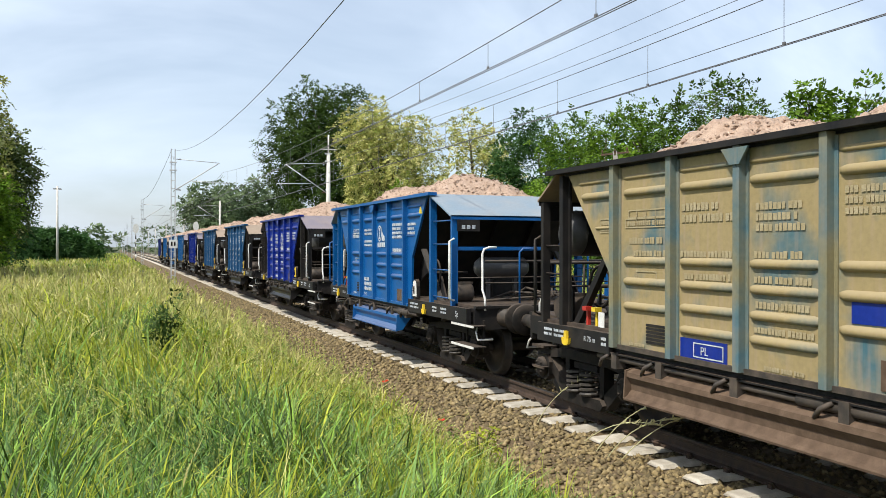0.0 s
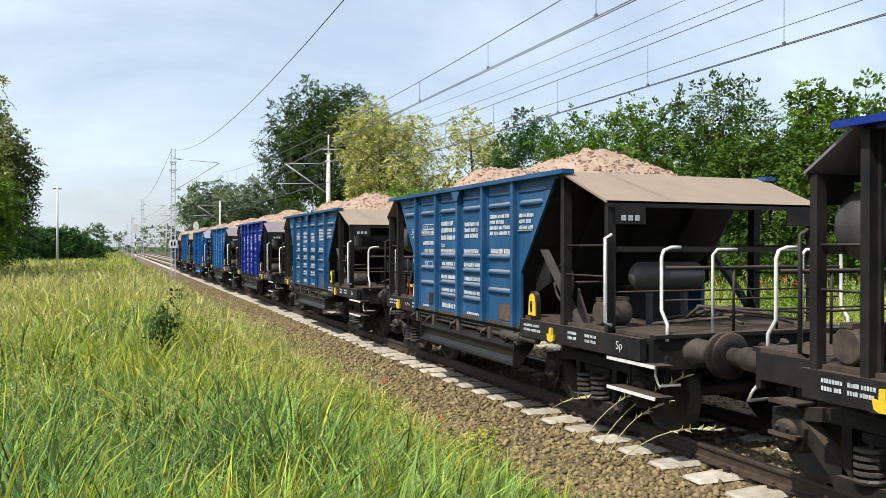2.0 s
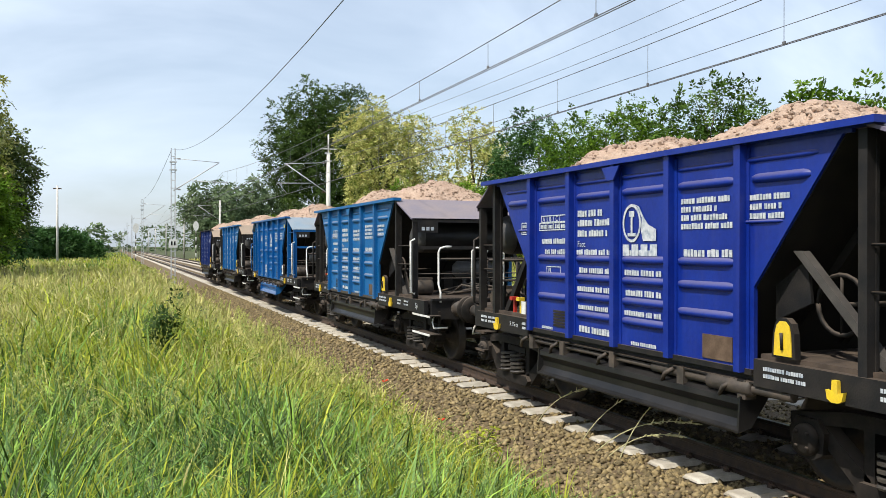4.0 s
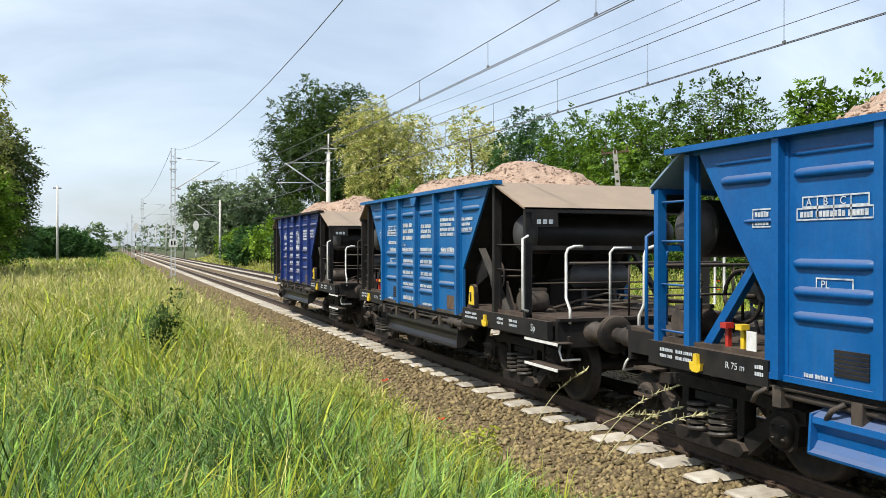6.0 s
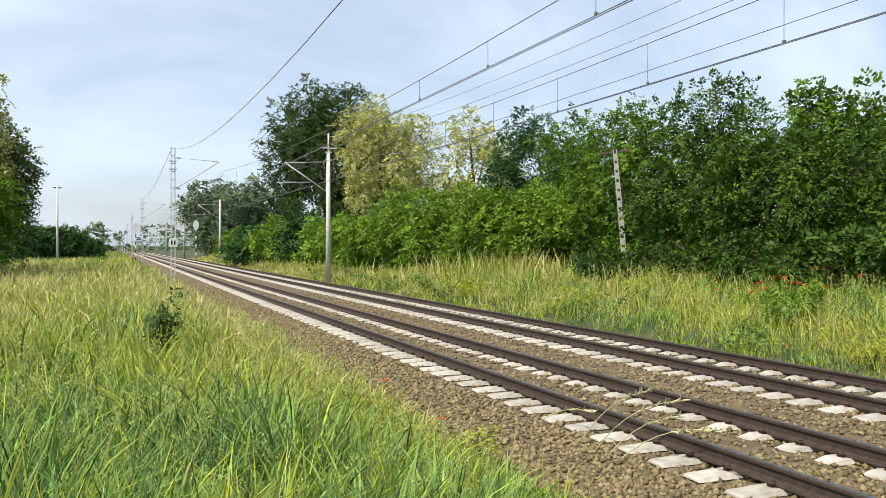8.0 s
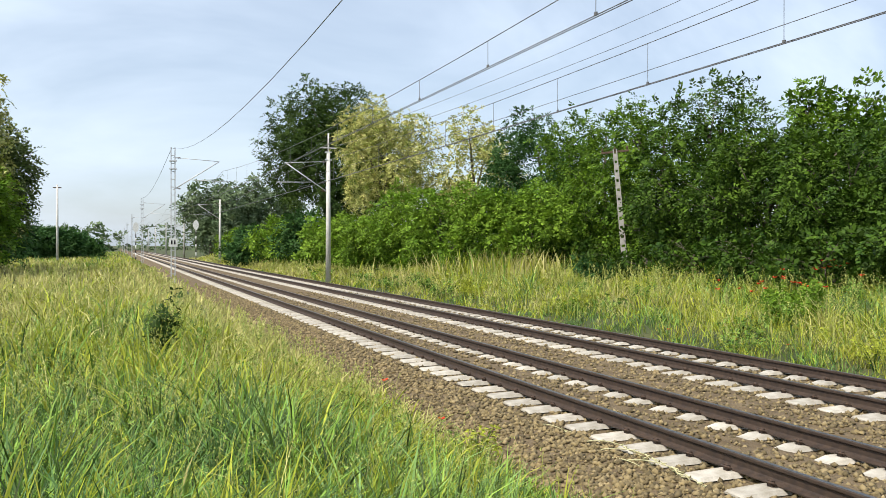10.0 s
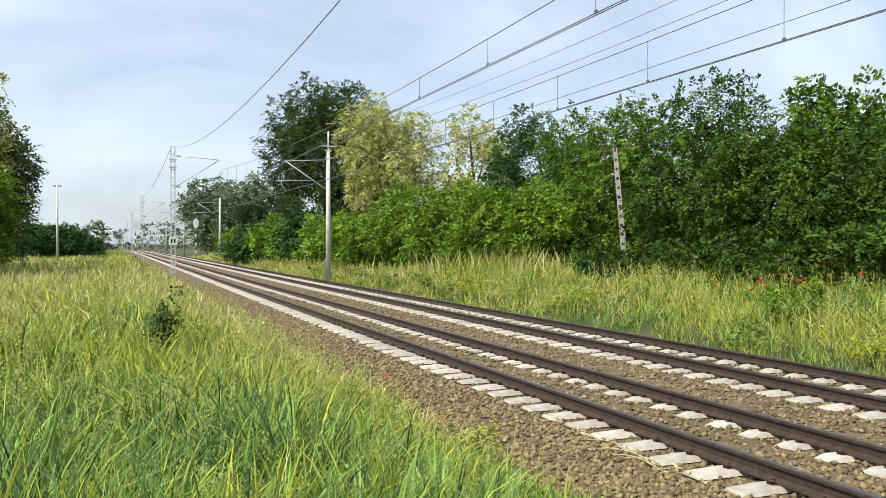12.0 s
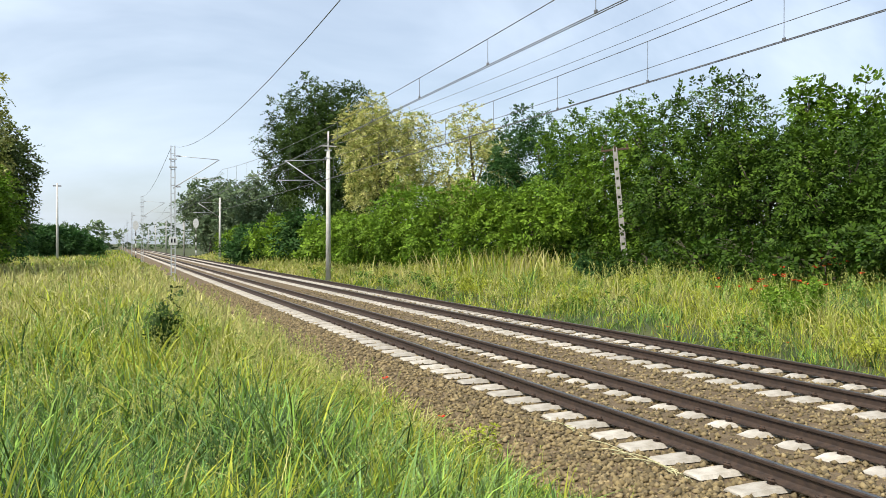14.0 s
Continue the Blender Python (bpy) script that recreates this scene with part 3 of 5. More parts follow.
        for x0 in (-1.42, 1.02):
            bm = bmesh.new()
            bx(bm, x0, x0 + 0.40, e * (out - 0.004), e * out, low - 0.26, low - 0.07)
            part("plate_holder", bm, M_FRAME, fascia)
        bm = bmesh.new()
        for k in range(3):
            bx(bm, -1.34 + 0.09 * k, -1.28 + 0.09 * k, e * out, e * (out + 0.004), low - 0.22, low - 0.16)
        tagged(part("lettering", bm, M_LETTER, fascia, "small white bars"), kind="stuff")
        bm = bmesh.new()
        prism(bm, [(e * 3.06, 2.97), (e * 3.02, 2.97), (e * 1.49, 1.05), (e * 1.54, 1.03)], -1.47, 1.47)
        part("end_slope", bm, M_FRAME, w)
        for x in (-0.75, 0.0, 0.75):
            bm = bmesh.new()
            prism(bm, [(e * 2.98, 2.83), (e * 3.02, 2.74), (e * 1.68, 1.12), (e * 1.62, 1.16)], x - 0.04, x + 0.04)
            part("slope_rib", bm, M_FRAME, w)
        if not (e < 0 and (variant or seed == 4)):
            # body: black paint and the eave's shade in one colour; sunlit end stays grey
            bm = bmesh.new()
            lathe(bm, [(-1.10, 0.285), (-1.08, 0.29), (1.08, 0.29), (1.16, 0.27), (1.24, 0.21), (1.30, 0.0001)], "x", (0, e * 3.52, 2.26), 28)
            tank = part("air_reservoir", bm, M_CHUTE, w, "black cylindrical tank, eave shade put into its black, with a grey domed end")
            bm = bmesh.new()
            lathe(bm, [(-1.30, 0.0001), (-1.285, 0.12), (-1.24, 0.21), (-1.17, 0.27), (-1.11, 0.292), (-1.095, 0.292)], "x", (0, e * 3.52, 2.26), 28)
            part("tank_end", bm, M_TANK, tank, "dark grey domed tank end")
        bm = bmesh.new()
        bx(bm, -1.44, 1.44, e * 2.1, e * (out - 0.02), 1.13, 1.17)
        bx(bm, -wide, wide, e * (out - 0.02), e * head, 1.13, 1.17)
        part("platform_floor", bm, M_WOOD, w, "dusty brown platform boards")
        bm = bmesh.new()
        bx(bm, -wide, wide, e * head, e * (head + 0.06), 0.80, 1.17)
        bx(bm, -wide, wide, e * (head + 0.06), e * (head + 0.10), 1.13, 1.17)
        for x in (-wide, wide - 0.06):
            bx(bm, x, x + 0.06, e * (out - 0.1), e * head, 0.88, 1.13)
        part("headstock", bm, M_FRAME, w)
        bm = bmesh.new()
        tube(bm, [(0, e * 4.9, 1.0), (0, e * 5.15, 1.0), (0, e * 5.25, 1.05), (0, e * 5.28, 1.1)], 0.045, 8)
        tube(bm, [(0.03, e * 5.1, 0.95), (0.03, e * 5.3, 0.75), (0.03, e * 5.15, 0.55)], 0.025, 6)
        part("coupling_hook", bm, M_UNDER, w)
        bm = bmesh.new()
        bx(bm, -1.42, 1.42, e * (out - 0.08), e * (out - 0.03), 2.03, 2.09)
        part("cross_beam", bm, end_paint, w)
        bm = bmesh.new()
        tube(bm, [(-1.42, e * (out - 0.05), 1.58), (1.42, e * (out - 0.05), 1.58)], 0.011, 6)
        part("cross_bar", bm, M_FRAME, w)
        bm = bmesh.new()
        bx(bm, -0.3, 0.3, e * 2.7, e * 3.2, 1.17, 1.55)
        bx(bm, -0.34, 0.34, e * 2.68 - 0.02, e * 3.22 + 0.02, 1.55, 1.58)
        part("equipment_box", bm, M_FRAME, w)
        for s in (-1, 1):
            bm = bmesh.new()
            bx(bm, s * 1.42, s * 1.50, e * 3.16, e * 3.24, 1.0, 2.95)
            bx(bm, s * 1.39, s * 1.42, e * 3.13, e * 3.25, 1.0, 2.95)
            part("end_column", bm, end_paint, w)
            bm = bmesh.new()
            bx(bm, s * 1.40, s * 1.50, e * (out - 0.09), e * (out - 0.02), 0.95, low - 0.03)
            part("platform_post", bm, end_paint, w)
            for z in ((1.24, 1.70, 2.13, 2.52) if variant else (1.75, 2.10)):
                bm = bmesh.new()
                tube(bm, [(s * 1.45, e * 3.24, z), (s * 1.45, e * (out - 0.06), z)], 0.012, 6)
                part("guard_rail", bm, end_paint, w)
            bm = bmesh.new()
            prism(bm, [(e * 2.40, 2.05), (e * 2.50, 2.05), (e * 3.38, 1.17), (e * 3.28, 1.17)] if e < 0 else [(e * 2.36, 1.95), (e * 2.46, 1.95), (e * 3.10, 1.17), (e * 2.98, 1.17)], s * 1.30, s * 1.38)
            part("diagonal_strut", bm, M_STRUT if e < 0 else end_paint, w)
            bm = bmesh.new()
            prism(bm, [(e * 2.10, 1.75), (e * 2.45, 1.98), (e * 2.50, 1.62), (e * 2.10, 1.45)], s * 1.25, s * 1.28)
            part("knee_plate", bm, M_FRAME, w)
            bm = bmesh.new()
            prism(bm, [(e * 3.24, 1.17), (e * 3.24, 1.58), (e * 3.50, 1.17)], s * 1.28, s * 1.31)
            part("knee_plate", bm, M_FRAME, w)
            bm = bmesh.new()
            tube(bm, [(s * 1.48, e * (out + 0.02), 1.22), (s * 1.56, e * (out + 0.02), 1.25), (s * 1.56, e * (out + 0.02), 2.18), (s * 1.48, e * (out + 0.02), 2.22)], 0.019, 8)
            part("handrail", bm, M_WHITE if e < 0 else end_paint, w)
            bm = bmesh.new()
            tube(bm, [(s * (wide - 0.16), e * (head + 0.08), 1.10), (s * (wide - 0.16), e * (head + 0.08), 1.28), (s * (wide - 0.16), e * (head - 0.02), 1.42), (s * (wide - 0.16), e * (head - 0.02), 1.98), (s * (wide - 0.19), e * (head - 0.02), 2.05), (s * (wide - 0.28), e * (head - 0.02), 2.08), (s * (wide - 0.40), e * (head - 0.02), 2.08)], 0.019, 8)
            part("handrail", bm, M_WHITE, w, "white bent handrail")
            bm = bmesh.new()
            tube(bm, [(s * 0.62, e * (head + 0.03), 1.17), (s * 0.62, e * (head + 0.03), 2.0), (s * 0.56, e * (head + 0.03), 2.06), (s * 0.30, e * (head + 0.03), 2.06)], 0.017, 8)
            part("handrail", bm, M_WHITE if not variant else end_paint, w)
            # buffer
            bm = bmesh.new()
            lathe(bm, [(e * (head + 0.02), 0.16), (e * (head + 0.07), 0.16), (e * (head + 0.09), 0.125), (e * 5.14, 0.115), (e * 5.14, 0.09), (e * 5.34, 0.09)], "y", (s * 0.875, 0, 1.0), 20)
            buf = part("buffer", bm, M_PIPE, w)
            bm = bmesh.new()
            lathe(bm, [(e * 5.33, 0.10), (e * 5.345, 0.22), (e * 5.365, 0.235), (e * 5.385, 0.215), (e * 5.40, 0.0001)], "y", (s * 0.875, 0, 1.0), 24)
            part("buffer_plate", bm, M_UNDER, buf, "worn greasy buffer plate")
            # steps under the end of the frame
            for z, y in (((0.86, 4.66), (0.54, 4.66)) if e < 0 else ((0.74, 4.30), (0.46, 4.30))):
                bm = bmesh.new()
                bx(bm, s * (wide - 0.12), s * (wide + 0.10), e * (y - 0.44 + 0.28 * (e > 0)), e * (y + 0.44 - 0.28 * (e > 0)), z, z + 0.018)
                step = part("step", bm, M_UNDER, w)
                bm = bmesh.new()
                bx(bm, s * (wide + 0.10), s * (wide + 0.115), e * (y - 0.44 + 0.28 * (e > 0)), e * (y + 0.44 - 0.28 * (e > 0)), z - 0.012, z + 0.022)
                part("step_edge", bm, M_WHITE if e < 0 else M_WOOD, step)
            for y in ((4.32, 4.98) if e < 0 else (4.18, 4.42)):
                bm = bmesh.new()
                bx(bm, s * (wide - 0.14), s * (wide - 0.11), e * y - 0.02, e * y + 0.02, 0.46, 0.95)
                part("step_hanger", bm, M_UNDER, w)
            bm = bmesh.new()
            tube(bm, [(s * (wide - 0.05), e * (head + 0.04), 0.86), (s * wide, e * (head + 0.10), 0.76), (s * wide, e * (head + 0.16), 0.66), (s * (wide - 0.25), e * (head + 0.18), 0.66)], 0.016, 6)
            part("grab_iron", bm, M_WHITE, w)
            # yellow tie-down hook
            bm = bmesh.new()
            prism(bm, [(e * 3.0 + a, b) for a, b in ((-0.025, 1.08), (0.025, 1.08), (0.03, 0.985), (0.085, 1.0), (0.07, 0.93), (0.03, 0.91), (-0.03, 0.91), (-0.07, 0.93), (-0.085, 1.0), (-0.03, 0.985))], s * 1.525, s * 1.56)
            part("rope_hook", bm, M_YELLOW, w, "yellow rope hook")
            # lettering plates on the frame
            for k, (y, l) in enumerate(((3.48, 0.20), (3.90 if e < 0 else 3.2, 0.26), (2.45 if e < 0 else 2.20, 0.46 if e < 0 else 0.10))):
                bm = bmesh.new()
                words(bm, s * 1.5235 if s < 0 else 1.5275, e * y - l / 2, e * y + l / 2, 1.045, 0.035, k)
                words(bm, s * 1.5235 if s < 0 else 1.5275, e * y - l / 2, e * y + l / 2, 0.985, 0.035, k + 3)
                tagged(part("frame_lettering", bm, M_LETTER, w, "white stencilled bars on the frame"), kind="stuff")
            bm = bmesh.new()
            bx(bm, s * 1.44, s * 1.52, e * 2.1, e * (4.86 if e < 0 else 3.78), 0.90, 1.13)
            part("end_sill", bm, M_FRAME, w)
        bm = bmesh.new()
        tube(bm, [(-wide + 0.2, e * (head - 0.02), 1.86), (wide - 0.2, e * (head - 0.02), 1.86)], 0.022, 8)
        for x in (-0.3, 0.3):
            tube(bm, [(x, e * (head - 0.02), 1.17), (x, e * (head - 0.02), 1.86)], 0.016, 6)
        tube(bm, [(-wide + 0.2, e * (head - 0.02), 1.52), (wide - 0.2, e * (head - 0.02), 1.52)], 0.010, 6)
        part("end_railing", bm, M_FRAME, w)
        # brake gear and loose pipes on the platform
        for k in range(7):
            bm = bmesh.new()
            q = random.Random(seed * 31 + k + (5 if e > 0 else 0))
            y0 = e * q.uniform(3.5, 4.0)
            tube(bm, [(q.uniform(-1.0, 0.2), y0, 1.19), (q.uniform(-0.6, 0.6), y0 + e * 0.4, q.uniform(1.25, 1.42)), (q.uniform(0.0, 1.2), e * 4.6, q.uniform(1.2, 1.32))], 0.02, 6)
            part("pipe", bm, M_PIPE, w)
        bm = bmesh.new()
        lathe(bm, [(-1.36, 0.13), (-1.34, 0.15), (-1.0, 0.15), (-0.98, 0.13)], "x", (0, e * (3.80 if e < 0 else 3.5), 1.32), 16)
        bx(bm, -1.36, -0.98, e * (3.80 if e < 0 else 3.5) - 0.06, e * (3.80 if e < 0 else 3.5) + 0.06, 1.46, 1.50)
        part("brake_cylinder", bm, M_PIPE, w)
        bm = bmesh.new()
        shift, ry_, rz_ = (-0.5, 3.86, 1.74) if e < 0 and (variant or seed == 4) else (0.0, 3.55, 1.64)
        lathe(bm, [(shift - 0.45, 0.0001), (shift - 0.42, 0.11), (shift - 0.35, 0.17), (shift + 0.45, 0.17), (shift + 0.52, 0.11), (shift + 0.55, 0.0001)], "x", (0, e * ry_, rz_), 20)
        for x in (-0.2, 0.3):
            bx(bm, shift + x - 0.03, shift + x + 0.03, e * ry_ - 0.03, e * ry_ + 0.03, 1.17, rz_ - 0.12)
        part("brake_reservoir", bm, M_TANK, w)
        bm = bmesh.new()
        pts = [(-1.22, e * 2.75 + 0.24 * math.cos(t), 1.62 + 0.24 * math.sin(t)) for t in np.linspace(0, 2 * math.pi, 22)]
        tube(bm, pts, 0.02, 6)
        tube(bm, [(-1.22, e * 2.75, 1.38), (-1.22, e * 2.75, 1.86)], 0.014, 6)
        tube(bm, [(-1.22, e * 2.75, 1.62), (-0.6, e * 2.75, 1.62)], 0.025, 6)
        part("hand_wheel", bm, M_UNDER, w)
    if variant:
        for s in (-1, 1):
            bm = bmesh.new()
            prism(bm, [(s * 2.72 - 0.08, 2.68), (s * 2.72 + 0.08, 2.68), (s * 2.72, 2.83)], s * 1.50, s * 1.506)
            part("warning_sign", bm, M_YELLOW, w, "yellow triangular warning sign")
    # brake lever shield on the near end
    for s in (-1, 1):
        shield = [(-0.13, 1.17), (0.13, 1.17), (0.115, 1.38), (0.09, 1.46), (0.04, 1.50), (-0.04, 1.50), (-0.09, 1.46), (-0.115, 1.38)]
        bm = bmesh.new()
        prism(bm, [(s * 2.42 + a, b) for a, b in shield], s * 1.44, s * 1.50)
        guard = part("lever_guard", bm, M_FRAME, w)
        bm = bmesh.new()
        prism(bm, [(s * 2.42 + a * 0.75, 1.19 + (b - 1.17) * 0.86) for a, b in shield], s * 1.50, s * 1.51)
        part("lever_dial", bm, M_YELLOW if not variant else M_WHITE, guard, "yellow lever plate")
        bm = bmesh.new()
        tube(bm, [(s * 1.515, s * 2.42, 1.24), (s * 1.525, s * 2.42, 1.38)], 0.014, 6)
        part("lever", bm, M_FRAME, guard)
    for y, col in ((2.75, M_RED), (2.55, M_YELLOW)):
        bm = bmesh.new()
        bx(bm, -1.40, -1.36, y - 0.02, y + 0.02, 1.17, 1.36)
        bx(bm, -1.45, -1.36, y - 0.05, y + 0.03, 1.34, 1.39)
        part("valve_handle", bm, col, w)
    bm = bmesh.new()
    bx(bm, -1.43, -1.42, 2.34, 2.46, 1.17, 1.34)
    part("brake_tag", bm, M_WHITE, w)
    # rusty repair plate and vent grille on the side towards the field
    bm = bmesh.new()
    bx(bm, -X - 0.012, -X, -1.82, -1.42, 1.06, 1.28)
    part("data_plate", bm, M_RUSTPLATE, w, "rust-brown plate holder")
    bm = bmesh.new()
    for k in range(6):
        bx(bm, -X - 0.012, -X, 1.10, 1.42, 1.10 + 0.035 * k, 1.125 + 0.035 * k)
    part("label_frame", bm, M_FRAME, w)
    # white writing: (from, to, foot of the line, height of the letters)
    number = [(0.30, 0.84, 2.43, 0.075), (0.12, 0.84, 2.32, 0.075), (0.18, 0.84, 2.20, 0.075)]
    lower = [(0.14, 0.86, 1.99, 0.062), (0.14, 0.80, 1.78, 0.062), (0.14, 0.84, 1.565, 0.062), (0.14, 0.82, 1.355, 0.055), (0.14, 0.80, 1.09, 0.075)]
    firm = [(-0.72, -0.14, 1.99, 0.062), (-0.80, -0.14, 1.78, 0.062), (-0.78, -0.16, 1.565, 0.062), (-0.80, -0.14, 1.355, 0.055), (-0.72, -0.26, 1.05, 0.04)]
    caution = [(-1.80, -1.10, 2.49, 0.055), (-1.62, -1.10, 2.41, 0.055), (-1.78, -1.10, 2.33, 0.055), (-1.84, -1.10, 2.25, 0.055), (-1.84, -1.14, 1.99, 0.07)]
    outer = [(-2.50, -2.04, 2.48, 0.05), (-2.42, -2.04, 2.40, 0.05), (-2.46, -2.04, 2.32, 0.05)]
    place = [(1.12, 1.72, 2.12, 0.065), (1.10, 1.64, 1.99, 0.062), (1.44, 1.72, 1.05, 0.035)]
    if variant:
        number = [(0.46, 0.84, 1.36, 0.075), (0.18, 0.84, 1.26, 0.075), (0.20, 0.84, 1.16, 0.075)]
        lower, place = [(0.24, 0.84, 2.42, 0.05), (0.20, 0.84, 2.34, 0.05), (0.16, 0.84, 2.18, 0.05), (0.24, 0.84, 2.10, 0.05)], [(1.44, 1.72, 1.05, 0.035)]
        firm = []
    elif paint not in (P_ROYAL, P_NAVY):
        firm[0:0] = [(-0.70, -0.16, 2.40, 0.065), (-0.64, -0.16, 2.31, 0.065), (-0.70, -0.16, 2.22, 0.065)]
    if ink is M_FADED:
        lower, number, caution = lower[:2], number[:2], caution[:3]
    k = 0
    for rows_ in (number, lower, firm, caution, outer, place):
        if not rows_:
            continue
        bm = bmesh.new()
        for ya, yb, z, h in rows_:
            k += 1
            words(bm, -X - 0.0065, ya, yb, z, h, seed * 100 + k)
        tagged(part("lettering", bm, ink, w, "stencilled lettering in bars"), kind="stuff")
    if variant or paint in (P_ROYAL, P_NAVY):
        bm = bmesh.new()
        rail_logo(bm, -X - 0.0065, -0.27, 2.33 if not variant else 2.36, 0.86 if not variant else 0.70)
        tagged(part("painted_mark", bm, ink, w, "white ring and sweep mark over bars"), kind="stuff")
    bm = bmesh.new()
    outline_box(bm, -X - 0.0065, 1.10, 1.74, 2.385, 2.475)
    outline_box(bm, -X - 0.0065, 1.06, 1.80, 2.285, 2.385)
    outline_box(bm, -X - 0.0065, 2.06, 2.30, 2.24, 2.40)
    outline_box(bm, -X - 0.0065, 1.24, 1.60, 1.74, 1.84)
    for y in (1.26, 1.42, 1.58):
        outline_box(bm, -X - 0.0065, y, y + 0.012, 2.30, 2.46, 0.006)
    words(bm, -X - 0.0065, 1.10, 1.76, 2.31, 0.05, seed + 7)
    words(bm, -X - 0.0065, 2.09, 2.27, 2.26, 0.045, seed + 8)
    words(bm, -X - 0.0065, 2.09, 2.27, 2.33, 0.045, seed + 9)
    tagged(part("load_table", bm, ink, w, "white ruled load table"), kind="stuff")
    if ink is not M_FADED:
        for text, size, y, z in (("A", 0.085, 1.70, 2.40), ("B", 0.085, 1.53, 2.40), ("C", 0.085, 1.37, 2.40), ("PL", 0.085, 1.55, 1.76), ("Facc", 0.10, 0.84, 1.06 if variant else 2.08)):
            part("stencil", stencil_mesh(text, size), ink, w, "white stencilled letters").matrix_basis = pose(-X - 0.010, y, z, 90, 0, -90)
    part("stencil", stencil_mesh("R 75 m", 0.085), M_LETTER, w, "white stencilled rating").matrix_basis = pose(-1.5275, 2.62, 1.00, 90, 0, -90)
    part("stencil", stencil_mesh("Sp", 0.13), M_LETTER, w, "white stencilled letters Sp").matrix_basis = pose(-1.5275, -4.42, 0.98, 90, 0, -90)
    part("load", HEAPS[heap], M_LOAD, w, "heaped pinkish crushed stone")
    # bogies
    wheels = []
    for e in (-1, 1):
        mid = e * 3.32
        bm = bmesh.new()
        bx(bm, -0.9, 0.9, mid - 0.2, mid + 0.2, 0.50, 0.74)
        bx(bm, -1.08, 1.08, mid - 0.28, mid + 0.28, 0.54, 0.62)
        bogie = part("bogie", bm, M_UNDER, w)
        for s in (-1, 1):
            o = part("side_frame", BOGIE_SIDE, M_UNDER, bogie)
            o.matrix_basis = pose(s * 1.02, mid, 0, 0, 0, 0 if s < 0 else 180)
            for y in (-0.16, 0.16):
                o = part("spring", SPRING, M_SPRING, bogie)
                o.matrix_basis = pose(s * 1.10, mid + y, 0.39)
            for y in (-0.44, 0.44):
                bm = bmesh.new()
                arc = [(mid + y - 0.10 * math.copysign(1, y) * u * u, 0.46 + 0.30 * u) for u in (-1, -0.5, 0, 0.5, 1)]
                prism(bm, [(p - 0.025, q) for p, q in arc] + [(p + 0.025, q) for p, q in arc[::-1]], s * 0.71, s * 0.80)
                part("brake_block", bm, M_PIPE, bogie)
        for y in (-1.0, 1.0):
            o = part("wheelset", WHEELSET, M_WHEEL, w)
            o.matrix_basis = pose(0, mid + y, 0.46)
            wheels.append(o)
    return w, wheels


def paint(name, base, other, dust=0.15, rough=0.45):
    return material(name, base, other, rough, scale=2.2, fine=25, bump=0.12, dust=(0.29, 0.25, 0.20, dust), streak=min(0.5, dust), spec=0.3)


P_KHAKI = material("khaki_dust_over_blue", (0.30, 0.235, 0.115), (0.055, 0.13, 0.16), 0.75, scale=1.3, fine=18, bump=0.15, dust=(0.33, 0.27, 0.16, 0.10), streak=0.5, spec=0.25, lo=0.52, hi=0.70)
P_TEAL = paint("weathered_teal", (0.03, 0.13, 0.19), (0.12, 0.16, 0.15), 0.2, 0.6)
P_POST = paint("khaki_dust_over_teal", (0.20, 0.18, 0.10), (0.04, 0.13, 0.18), 0.25, 0.65)
P_BRIGHT = paint("bright_blue", (0.002, 0.080, 0.27), (0.004, 0.10, 0.31), 0.03, 0.35)
P_ROYAL = paint("royal_blue", (0.004, 0.019, 0.20), (0.006, 0.028, 0.25), 0.03, 0.35)
P_STEEL = paint("faded_steel_blue", (0.006, 0.062, 0.158), (0.016, 0.092, 0.215), 0.09, 0.55)
P_AZURE = paint("azure_blue", (0.003, 0.098, 0.285), (0.008, 0.122, 0.325), 0.07, 0.45)
P_NAVY = paint("navy_blue", (0.008, 0.026, 0.138), (0.013, 0.037, 0.172), 0.08, 0.45)
P_TAN = paint("dust_covered_plate", (0.31, 0.225, 0.160), (0.24, 0.175, 0.125), 0.05, 0.8)
P_VIOLET = paint("dusty_blue_plate", (0.13, 0.12, 0.20), (0.22, 0.18, 0.21), 0.04, 0.7)
P_PALEBLUE = paint("pale_blue_plate", (0.16, 0.27, 0.38), (0.25, 0.31, 0.37), 0.03, 0.6)

